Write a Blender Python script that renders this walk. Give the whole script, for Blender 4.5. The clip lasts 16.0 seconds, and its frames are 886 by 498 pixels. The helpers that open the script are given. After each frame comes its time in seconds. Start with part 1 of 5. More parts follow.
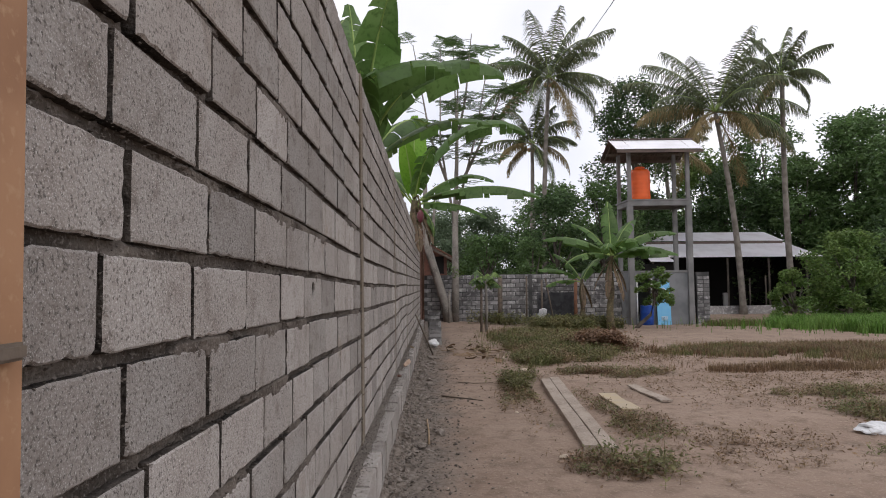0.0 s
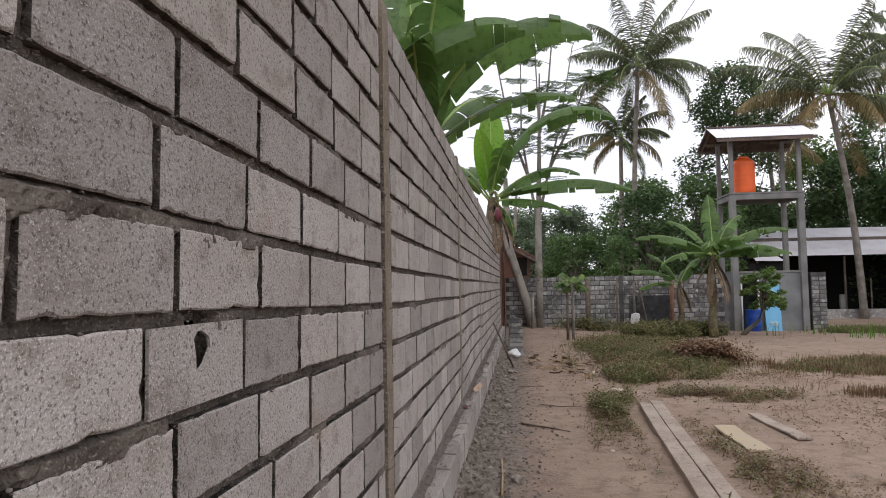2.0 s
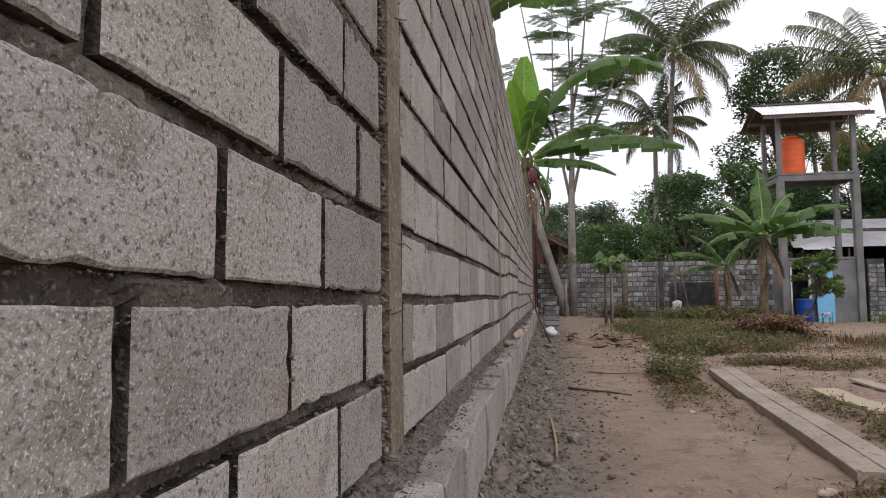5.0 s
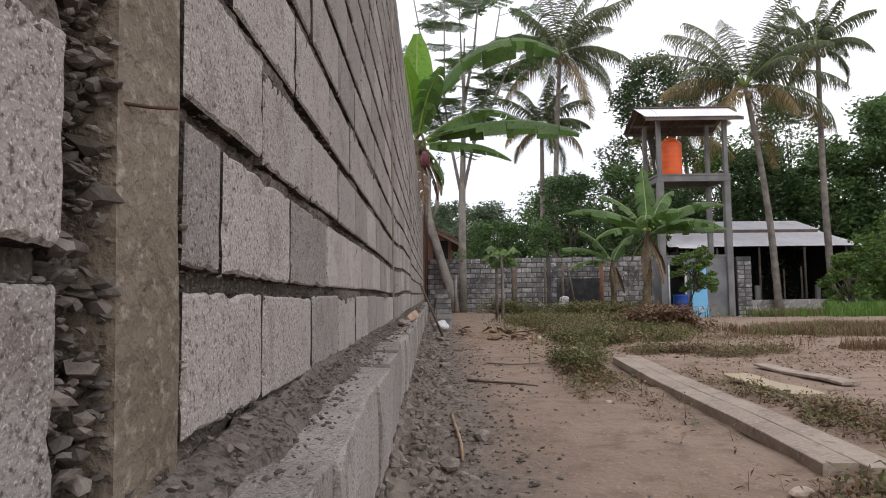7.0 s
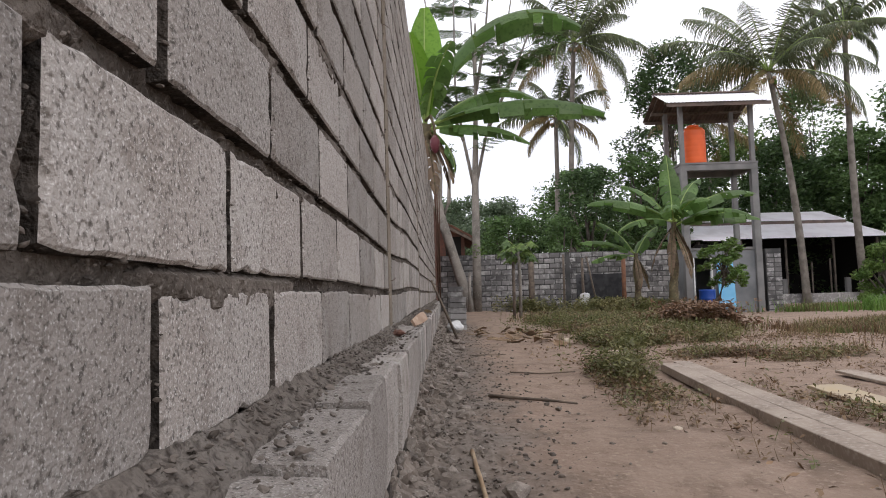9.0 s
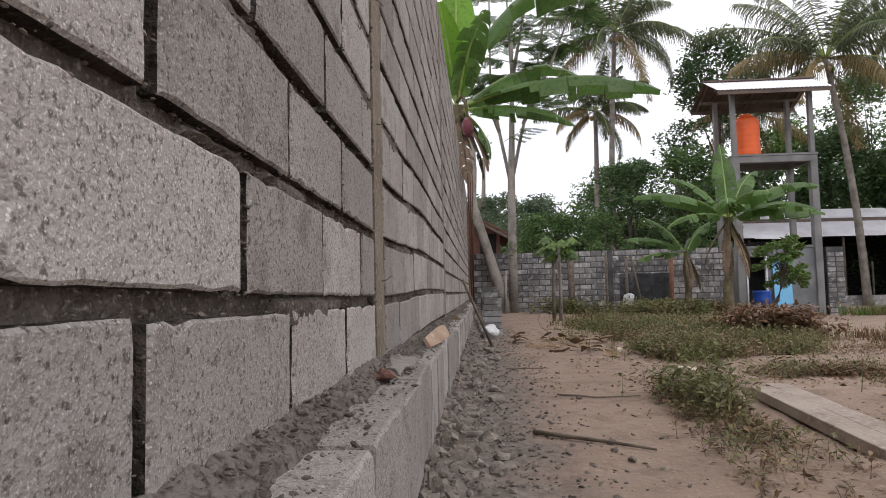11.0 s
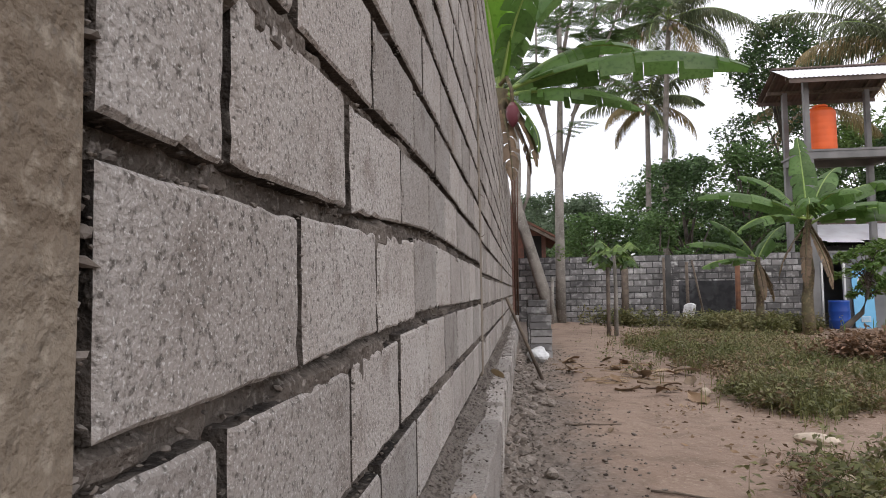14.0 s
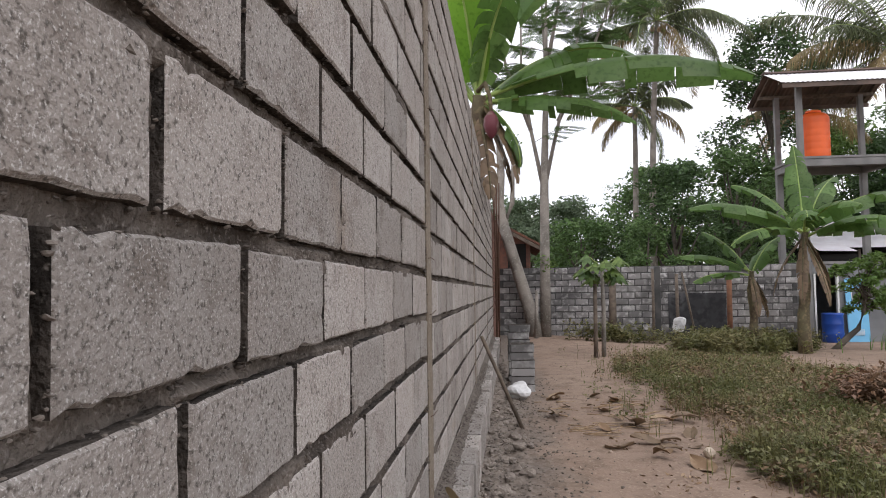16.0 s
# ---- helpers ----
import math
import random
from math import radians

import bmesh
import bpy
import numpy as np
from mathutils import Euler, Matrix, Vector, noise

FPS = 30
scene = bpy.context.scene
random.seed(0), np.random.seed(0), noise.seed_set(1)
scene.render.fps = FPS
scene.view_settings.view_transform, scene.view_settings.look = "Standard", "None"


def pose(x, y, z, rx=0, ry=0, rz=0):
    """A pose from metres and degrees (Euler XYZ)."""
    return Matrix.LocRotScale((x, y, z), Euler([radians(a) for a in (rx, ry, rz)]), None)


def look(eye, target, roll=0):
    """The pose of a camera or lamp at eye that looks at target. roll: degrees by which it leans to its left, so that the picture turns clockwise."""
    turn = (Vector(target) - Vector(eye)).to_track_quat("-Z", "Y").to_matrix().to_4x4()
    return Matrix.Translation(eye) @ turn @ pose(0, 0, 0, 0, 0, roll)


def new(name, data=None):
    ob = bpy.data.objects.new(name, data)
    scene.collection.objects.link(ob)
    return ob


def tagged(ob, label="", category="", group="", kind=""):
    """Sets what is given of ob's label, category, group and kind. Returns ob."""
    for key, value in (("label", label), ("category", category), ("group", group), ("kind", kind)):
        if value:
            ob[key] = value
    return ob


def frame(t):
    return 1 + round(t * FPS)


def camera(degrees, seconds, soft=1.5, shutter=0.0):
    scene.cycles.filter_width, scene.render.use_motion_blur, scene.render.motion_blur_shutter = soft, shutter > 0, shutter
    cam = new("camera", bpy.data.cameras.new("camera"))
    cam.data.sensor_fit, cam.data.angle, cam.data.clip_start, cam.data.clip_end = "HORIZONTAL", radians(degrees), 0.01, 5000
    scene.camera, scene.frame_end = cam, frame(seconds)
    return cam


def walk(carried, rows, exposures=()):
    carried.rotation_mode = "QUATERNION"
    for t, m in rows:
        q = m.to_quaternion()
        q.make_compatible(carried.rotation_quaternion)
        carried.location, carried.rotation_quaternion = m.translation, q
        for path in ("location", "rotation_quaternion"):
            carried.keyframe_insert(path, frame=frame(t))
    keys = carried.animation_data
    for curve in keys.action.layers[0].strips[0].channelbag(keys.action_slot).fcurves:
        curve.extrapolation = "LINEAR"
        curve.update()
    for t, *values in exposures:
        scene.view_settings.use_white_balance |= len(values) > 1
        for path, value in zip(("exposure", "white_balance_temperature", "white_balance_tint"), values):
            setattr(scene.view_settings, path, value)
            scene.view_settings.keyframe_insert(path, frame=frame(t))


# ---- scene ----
cam = camera(67.4, 16.0, soft=1.0)
# seconds, eye x, y, z, pitch, roll, yaw
ROWS = [
    (0.0, -0.032, 0.125, 1.838, 2.58, 0.79, -0.67),
    (0.5, -0.007, 0.469, 1.858, 2.81, 0.83, -0.05),
    (1.0, 0.032, 0.841, 1.911, 2.77, 0.31, 0.75),
    (1.5, 0.042, 1.263, 1.941, 2.69, 0.86, 2.78),
    (2.0, 0.086, 1.622, 1.922, 2.76, 1.09, 6.64),
    (2.5, 0.074, 1.931, 1.760, 2.97, 1.15, 7.98),
    (3.0, -0.019, 2.203, 1.612, 3.03, 0.75, 8.18),
    (3.5, -0.074, 2.427, 1.467, 3.34, 0.94, 9.56),
    (6.0, -0.234, 3.615, 0.992, 3.25, 0.85, 6.05),
    (6.5, -0.263, 3.852, 0.947, 3.19, 0.03, 1.23),
    (7.0, -0.276, 4.097, 0.906, 3.34, 0.93, -0.86),
    (7.5, -0.265, 4.384, 0.913, 3.27, 1.29, -0.34),
    (8.0, -0.251, 4.667, 0.872, 3.05, 1.28, -0.87),
    (8.5, -0.268, 4.990, 0.882, 3.34, 1.52, -0.22),
    (9.0, -0.268, 5.286, 0.881, 3.26, 1.73, 0.28),
    (11.5, -0.243, 6.811, 0.898, 3.27, 1.33, 3.83),
    (12.0, -0.264, 7.049, 0.909, 3.51, 1.34, 4.46),
    (12.5, -0.259, 7.318, 0.968, 3.41, 1.35, 5.83),
    (13.0, -0.278, 7.566, 1.014, 3.43, 0.86, 5.92),
    (13.5, -0.327, 7.903, 1.066, 3.22, 1.02, 5.76),
    (14.0, -0.305, 8.181, 1.131, 3.26, 0.99, 6.88),
    (14.5, -0.271, 8.432, 1.274, 3.16, 0.94, 6.87),
    (15.0, -0.272, 8.711, 1.323, 3.14, 0.77, 6.02),
    (15.5, -0.263, 8.938, 1.402, 3.17, 0.30, 5.97),
    (16.0, -0.211, 9.149, 1.517, 3.13, 0.85, 5.70),
]
walk(cam, [(t, pose(x, y, z, 90 + pitch, roll, yaw)) for t, x, y, z, pitch, roll, yaw in ROWS],
     [(0.0, -0.06, 6420, 14), (1.0, 0.06, 6420, 14), (2.0, 0.15, 6420, 14), (3.5, 0.09, 6420, 14), (6.5, 0.12, 6420, 14), (8.0, 0.26, 6420, 14), (9.0, 0.26, 6420, 14), (11.5, 0.26, 6420, 14), (13.0, 0.30, 6420, 14), (14.5, 0.46, 6420, 14), (16.0, 0.42, 6420, 14)])

# ---- light: bright overcast sky, weak wide sun ----
world = bpy.data.worlds.new("sky")
scene.world = world
world.use_nodes = True
wn, wl = world.node_tree.nodes, world.node_tree.links
sky = wn.new("ShaderNodeTexSky")
sky.sky_type = "NISHITA"
sky.sun_disc = False
sky.sun_elevation, sky.sun_rotation = radians(58), radians(110)
sky_gain = wn.new("ShaderNodeVectorMath")
sky_gain.operation = "SCALE"
sky_gain.inputs["Scale"].default_value = 0.10
wl.new(sky.outputs["Color"], sky_gain.inputs[0])
cloud = wn.new("ShaderNodeTexNoise")
cloud.inputs["Scale"].default_value, cloud.inputs["Detail"].default_value = 2.2, 5.0
cloud_ramp = wn.new("ShaderNodeValToRGB")
cloud_ramp.color_ramp.elements[0].position, cloud_ramp.color_ramp.elements[0].color = 0.36, (0.98, 1.01, 1.08, 1)
cloud_ramp.color_ramp.elements[1].position, cloud_ramp.color_ramp.elements[1].color = 0.58, (1.27, 1.27, 1.28, 1)
wl.new(cloud.outputs["Fac"], cloud_ramp.inputs["Fac"])
cover = wn.new("ShaderNodeMix")
cover.data_type = "RGBA"
cover.inputs["Factor"].default_value = 0.88
wl.new(sky_gain.outputs[0], cover.inputs["A"])
wl.new(cloud_ramp.outputs["Color"], cover.inputs["B"])
back = wn["Background"]
back.inputs["Strength"].default_value = 1.0
wl.new(cover.outputs["Result"], back.inputs["Color"])
sun = new("sun", bpy.data.lights.new("sun", "SUN"))
sun.data.energy, sun.data.angle, sun.data.color = 0.5, radians(25), (1.0, 0.95, 0.88)
sun.matrix_world = look((9, -12, 24), (0, 6, 0))


# ---- materials ----
def material(name, base, rough=0.85, metal=0.0, var=(), bump=(), random_tint=0.0, island=0.0, spec=0.3):
    """var: (scale, colour, low, high) noise layers mixed over the base; bump: (scale, strength, distance) layers."""
    m = bpy.data.materials.new(name)
    m.use_nodes = True
    n, l = m.node_tree.nodes, m.node_tree.links
    b = n["Principled BSDF"]
    b.inputs["Roughness"].default_value, b.inputs["Metallic"].default_value = rough, metal
    b.inputs["Specular IOR Level"].default_value = spec
    geo = n.new("ShaderNodeNewGeometry")
    colour = n.new("ShaderNodeRGB")
    colour.outputs[0].default_value = (*base, 1)
    last = colour.outputs[0]
    for scale, tint, low, high in var:
        tex = n.new("ShaderNodeTexNoise")
        tex.inputs["Scale"].default_value, tex.inputs["Detail"].default_value = scale, 4.0
        l.new(geo.outputs["Position"], tex.inputs["Vector"])
        ramp = n.new("ShaderNodeMapRange")
        ramp.inputs["From Min"].default_value, ramp.inputs["From Max"].default_value = low, high
        l.new(tex.outputs["Fac"], ramp.inputs["Value"])
        mix = n.new("ShaderNodeMix")
        mix.data_type = "RGBA"
        l.new(ramp.outputs["Result"], mix.inputs["Factor"])
        l.new(last, mix.inputs["A"])
        mix.inputs["B"].default_value = (*tint, 1)
        last = mix.outputs["Result"]
    if random_tint or island:
        src = n.new("ShaderNodeObjectInfo").outputs["Random"] if random_tint else geo.outputs["Random Per Island"]
        amount = random_tint or island
        rng = n.new("ShaderNodeMapRange")
        rng.inputs["To Min"].default_value, rng.inputs["To Max"].default_value = 1 - amount, 1 + amount
        l.new(src, rng.inputs["Value"])
        hsv = n.new("ShaderNodeHueSaturation")
        l.new(rng.outputs["Result"], hsv.inputs["Value"])
        l.new(last, hsv.inputs["Color"])
        last = hsv.outputs["Color"]
    l.new(last, b.inputs["Base Color"])
    normal = None
    for scale, strength, distance in bump:
        tex = n.new("ShaderNodeTexNoise")
        tex.inputs["Scale"].default_value, tex.inputs["Detail"].default_value = scale, 5.0
        l.new(geo.outputs["Position"], tex.inputs["Vector"])
        bm_node = n.new("ShaderNodeBump")
        bm_node.inputs["Strength"].default_value, bm_node.inputs["Distance"].default_value = strength, distance
        l.new(tex.outputs["Fac"], bm_node.inputs["Height"])
        if normal:
            l.new(normal, bm_node.inputs["Normal"])
        normal = bm_node.outputs["Normal"]
    if normal:
        l.new(normal, b.inputs["Normal"])
    return m


def leaf_material(name, base, tint, island=0.25, through_light=0.35, rough=0.55):
    m = material(name, base, rough, var=[(1.2, tint, 0.4, 0.65), (16, tuple(0.72 * c for c in base), 0.5, 0.72)], island=island, spec=0.4)
    n, l = m.node_tree.nodes, m.node_tree.links
    b = n["Principled BSDF"]
    tr = n.new("ShaderNodeBsdfTranslucent")
    l.new(b.inputs["Base Color"].links[0].from_socket, tr.inputs["Color"])
    mix = n.new("ShaderNodeMixShader")
    mix.inputs["Fac"].default_value = through_light
    l.new(b.outputs[0], mix.inputs[1])
    l.new(tr.outputs[0], mix.inputs[2])
    l.new(mix.outputs[0], n["Material Output"].inputs["Surface"])
    return m


BLOCK_LAYERS = [(3.5, (0.37, 0.345, 0.32), 0.42, 0.68), (2.1, (0.27, 0.205, 0.15), 0.66, 0.76), (14, (0.225, 0.195, 0.172), 0.52, 0.72), (75, (0.17, 0.15, 0.132), 0.60, 0.72), (150, (0.125, 0.112, 0.10), 0.54, 0.68), (330, (0.54, 0.515, 0.49), 0.55, 0.70)]
BLOCK = material("concrete_block", (0.322, 0.29, 0.264), 0.96, var=BLOCK_LAYERS, bump=[(40, 0.35, 0.008), (130, 0.75, 0.007), (420, 0.5, 0.002)], random_tint=0.22, spec=0.15)
BLOCK_FAR = material("concrete_block_joined", (0.322, 0.29, 0.264), 0.96, var=BLOCK_LAYERS[:5], bump=[(190, 0.6, 0.006)], island=0.17, spec=0.15)
MORTAR = material("grey_mortar", (0.09, 0.077, 0.067), 0.97, var=[(9, (0.032, 0.028, 0.025), 0.42, 0.6), (130, (0.145, 0.128, 0.113), 0.56, 0.74)], bump=[(60, 1.0, 0.015), (220, 0.7, 0.005)], spec=0.1)
JOINT_FACE = material("raked_mortar_face", (0.155, 0.132, 0.113), 0.97, var=[(5, (0.085, 0.071, 0.06), 0.42, 0.62), (130, (0.27, 0.24, 0.215), 0.56, 0.74)], bump=[(60, 1.0, 0.015), (220, 0.7, 0.005)], spec=0.1)
CRUMB = material("mortar_crumb", (0.14, 0.12, 0.104), 0.97, var=[(40, (0.17, 0.152, 0.135), 0.5, 0.7)], bump=[(200, 0.5, 0.003)], island=0.4, spec=0.1)
CEMENT = material("cement_render", (0.27, 0.245, 0.222), 0.95, var=[(6, (0.165, 0.147, 0.13), 0.45, 0.62), (30, (0.13, 0.115, 0.10), 0.55, 0.72), (200, (0.36, 0.335, 0.31), 0.58, 0.75)], bump=[(25, 0.6, 0.015), (70, 0.6, 0.01), (240, 0.6, 0.004)])
POST = material("board_marked_concrete", (0.215, 0.178, 0.135), 0.9, var=[(5, (0.165, 0.13, 0.095), 0.42, 0.6), (60, (0.37, 0.325, 0.26), 0.55, 0.75), (150, (0.15, 0.125, 0.10), 0.58, 0.74)], bump=[(9, 0.6, 0.03), (45, 0.9, 0.012), (220, 0.6, 0.004)])
OLD_BLOCK = material("weathered_block", (0.255, 0.245, 0.24), 0.95, var=[(0.9, (0.13, 0.125, 0.125), 0.45, 0.62), (7, (0.42, 0.41, 0.40), 0.5, 0.7)], bump=[(50, 0.5, 0.01)], random_tint=0.38)
OLD_MORTAR = material("dark_old_mortar", (0.10, 0.098, 0.095), 0.97, var=[(2, (0.06, 0.06, 0.06), 0.4, 0.6)], bump=[(30, 0.6, 0.01)])
BRICK = material("red_brick", (0.19, 0.088, 0.062), 0.93, var=[(5, (0.13, 0.07, 0.055), 0.4, 0.6)], bump=[(60, 0.5, 0.008)], island=0.3)
TIMBER = material("sawn_timber", (0.36, 0.295, 0.24), 0.85, var=[(3, (0.27, 0.215, 0.175), 0.4, 0.65), (11, (0.22, 0.175, 0.14), 0.56, 0.7), (40, (0.42, 0.36, 0.30), 0.5, 0.7)], bump=[(70, 0.25, 0.003)])
YELLOW_WOOD = material("fresh_board", (0.42, 0.345, 0.25), 0.8, var=[(4, (0.44, 0.35, 0.22), 0.4, 0.65)], bump=[(60, 0.2, 0.003)])
ORANGE_WOOD = material("orange_formwork", (0.40, 0.225, 0.125), 0.75, var=[(6, (0.31, 0.165, 0.09), 0.4, 0.65), (60, (0.46, 0.29, 0.17), 0.55, 0.75)], bump=[(40, 0.2, 0.003)])
OLD_WOOD = material("weathered_wood", (0.17, 0.135, 0.105), 0.9, var=[(8, (0.10, 0.08, 0.065), 0.4, 0.65)], bump=[(50, 0.5, 0.006)])
RUST = material("rusty_steel", (0.10, 0.06, 0.042), 0.8, metal=0.4, var=[(40, (0.10, 0.05, 0.035), 0.4, 0.65)], bump=[(200, 0.4, 0.002)])
TOWER = material("tower_concrete", (0.23, 0.225, 0.22), 0.9, var=[(1.5, (0.16, 0.158, 0.155), 0.4, 0.65)], bump=[(25, 0.3, 0.01)])
PLASTER = material("grey_plaster", (0.22, 0.225, 0.23), 0.9, var=[(1.3, (0.15, 0.155, 0.16), 0.4, 0.65)], bump=[(30, 0.3, 0.008)])
TIN = material("pale_sheet_roof", (0.86, 0.85, 0.88), 0.75, var=[(1.2, (0.74, 0.72, 0.74), 0.45, 0.7)], spec=0.5)
DARK_TIN = material("dark_sheet_underside", (0.16, 0.12, 0.10), 0.8, var=[(2, (0.10, 0.08, 0.07), 0.4, 0.65)])
TANK = material("orange_plastic", (0.78, 0.12, 0.015), 0.45, var=[(2, (0.66, 0.10, 0.015), 0.4, 0.7)], spec=0.5)
BLUE = material("blue_plastic", (0.012, 0.07, 0.36), 0.4, var=[(3, (0.01, 0.05, 0.28), 0.4, 0.7)], spec=0.5)
DOOR_BLUE = material("light_blue_door", (0.16, 0.46, 0.72), 0.5, var=[(3, (0.20, 0.50, 0.74), 0.4, 0.7)], spec=0.5)
WHITE = material("white_paint", (0.72, 0.72, 0.70), 0.6, var=[(4, (0.6, 0.6, 0.58), 0.45, 0.7)])
# black of the tap; elsewhere deep shade painted on interiors and an opening
BLACK = material("black_and_painted_shade", (0.015, 0.014, 0.013), 0.95)
TILE = material("old_roof_tile", (0.16, 0.075, 0.05), 0.9, var=[(1.5, (0.08, 0.055, 0.045), 0.4, 0.65)], bump=[(12, 0.5, 0.02)])
SHEET = material("plastic_sack", (0.68, 0.68, 0.68), 0.55, var=[(12, (0.5, 0.5, 0.5), 0.45, 0.7)], bump=[(25, 0.7, 0.02)])
STONE = material("rubble_stone", (0.215, 0.185, 0.158), 0.96, var=[(12, (0.125, 0.105, 0.09), 0.4, 0.65), (150, (0.32, 0.29, 0.255), 0.56, 0.72)], bump=[(70, 0.6, 0.01)], island=0.3)
FILL = material("crumbled_mortar_fill", (0.16, 0.138, 0.12), 0.98, var=[(9, (0.19, 0.168, 0.148), 0.45, 0.65), (70, (0.07, 0.058, 0.05), 0.5, 0.68)], bump=[(40, 0.8, 0.012), (160, 0.8, 0.006)], spec=0.1)
CLOD = material("mud_clod", (0.20, 0.168, 0.142), 0.97, var=[(12, (0.125, 0.104, 0.088), 0.4, 0.65), (150, (0.21, 0.185, 0.16), 0.58, 0.72)], bump=[(70, 0.6, 0.01)], island=0.4)
PEBBLE = material("soil_clods", (0.30, 0.235, 0.185), 0.97, var=[(12, (0.20, 0.165, 0.135), 0.4, 0.65)], bump=[(90, 0.5, 0.006)], island=0.4)
PALE_STONE = material("pale_chip", (0.47, 0.395, 0.31), 0.9, var=[(20, (0.35, 0.29, 0.23), 0.4, 0.7)], bump=[(60, 0.4, 0.004)], island=0.25)
LITTER = material("dry_leaf_litter", (0.20, 0.13, 0.078), 0.9, var=[(6, (0.36, 0.27, 0.18), 0.45, 0.7)], island=0.45)
STRAW = material("dry_stalk", (0.30, 0.21, 0.13), 0.9, var=[(9, (0.40, 0.31, 0.21), 0.45, 0.7)], island=0.35)
CABLE = material("black_cable", (0.02, 0.02, 0.02), 0.6)
BARK = material("grey_bark", (0.27, 0.245, 0.215), 0.92, var=[(3, (0.17, 0.155, 0.135), 0.42, 0.62), (25, (0.36, 0.34, 0.31), 0.55, 0.72)], bump=[(35, 0.5, 0.012)])
PALM_BARK = material("palm_trunk", (0.25, 0.225, 0.195), 0.92, var=[(3, (0.16, 0.14, 0.12), 0.42, 0.62)], bump=[(20, 0.5, 0.02)])
DARK_BARK = material("dark_bark", (0.13, 0.11, 0.09), 0.93, var=[(3, (0.08, 0.07, 0.06), 0.42, 0.62)])
STEM = material("banana_stem", (0.115, 0.10, 0.055), 0.7, var=[(4, (0.075, 0.052, 0.034), 0.42, 0.62), (14, (0.19, 0.15, 0.08), 0.5, 0.7)], bump=[(18, 0.5, 0.01)])
MIDRIB = material("leaf_midrib", (0.30, 0.40, 0.12), 0.5, var=[(4, (0.22, 0.32, 0.09), 0.4, 0.65)])
DRY_BANANA = leaf_material("dry_banana_leaf", (0.15, 0.10, 0.06), (0.24, 0.17, 0.105), through_light=0.15)
BANANA = leaf_material("banana_leaf", (0.085, 0.165, 0.038), (0.135, 0.225, 0.068), through_light=0.45, rough=0.42)
BANANA_YOUNG = leaf_material("young_banana_leaf", (0.16, 0.34, 0.03), (0.20, 0.38, 0.05), through_light=0.5, rough=0.4)
FLOWER = material("banana_flower", (0.13, 0.035, 0.045), 0.55, var=[(9, (0.22, 0.17, 0.15), 0.5, 0.7)])
FROND = leaf_material("palm_leaflet", (0.085, 0.112, 0.05), (0.14, 0.15, 0.07), island=0.35, through_light=0.3)
FROND_DRY = leaf_material("dry_palm_leaflet", (0.26, 0.19, 0.08), (0.20, 0.16, 0.07), island=0.3, through_light=0.25)
LEAF_DARK = leaf_material("dark_foliage", (0.055, 0.10, 0.036), (0.09, 0.15, 0.052), island=0.45)
LEAF_MID = leaf_material("mid_foliage", (0.09, 0.16, 0.05), (0.13, 0.205, 0.07), island=0.45)
LEAF_LIGHT = leaf_material("light_foliage", (0.11, 0.19, 0.045), (0.16, 0.23, 0.06), island=0.4)
# far foliage: the haze of distance is mixed into the leaf colour
LEAF_HAZED = leaf_material("foliage_with_painted_haze", (0.12, 0.17, 0.095), (0.16, 0.21, 0.13), island=0.35)
WEED = leaf_material("weed_leaf", (0.135, 0.145, 0.05), (0.215, 0.19, 0.088), island=0.4)
WEED_DRY = leaf_material("dry_weed", (0.165, 0.10, 0.055), (0.25, 0.18, 0.10), island=0.4, through_light=0.2)
RED_WEED = leaf_material("reddish_dry_weed", (0.19, 0.105, 0.06), (0.25, 0.165, 0.10), island=0.4, through_light=0.2)
RICE = leaf_material("green_grass", (0.105, 0.215, 0.035), (0.16, 0.26, 0.06), island=0.3, through_light=0.45)

# soil: sandy brown, grey sticky mud beside the wall
SOIL = material("trodden_soil", (0.262, 0.187, 0.141), 0.97, var=[(0.7, (0.30, 0.22, 0.168), 0.42, 0.62), (4.5, (0.205, 0.146, 0.108), 0.5, 0.68), (1.7, (0.185, 0.134, 0.10), 0.57, 0.70), (35, (0.36, 0.28, 0.215), 0.55, 0.75)],
                bump=[(7, 0.6, 0.05), (26, 0.5, 0.02), (80, 0.6, 0.008), (260, 0.35, 0.003)])
_n, _l = SOIL.node_tree.nodes, SOIL.node_tree.links
_b = _n["Principled BSDF"]
_base = _b.inputs["Base Color"].links[0].from_socket
_geo = next(k for k in _n if k.bl_idname == "ShaderNodeNewGeometry")


def soil_layer(base, colour, mask):
    mix = _n.new("ShaderNodeMix")
    mix.data_type = "RGBA"
    _l.new(mask, mix.inputs["Factor"])
    _l.new(base, mix.inputs["A"])
    _l.new(colour, mix.inputs["B"])
    return mix.outputs["Result"]


def noise_node(scale, detail=4.0):
    tex = _n.new("ShaderNodeTexNoise")
    tex.inputs["Scale"].default_value, tex.inputs["Detail"].default_value = scale, detail
    _l.new(_geo.outputs["Position"], tex.inputs["Vector"])
    return tex.outputs["Fac"]


def math_node(op, a, b):
    k = _n.new("ShaderNodeMath")
    k.operation = op
    k.use_clamp = op == "MULTIPLY_ADD"
    for socket, value in zip(k.inputs, (a, b)):
        if isinstance(value, (int, float)):
            socket.default_value = value
        else:
            _l.new(value, socket)
    return k.outputs[0]


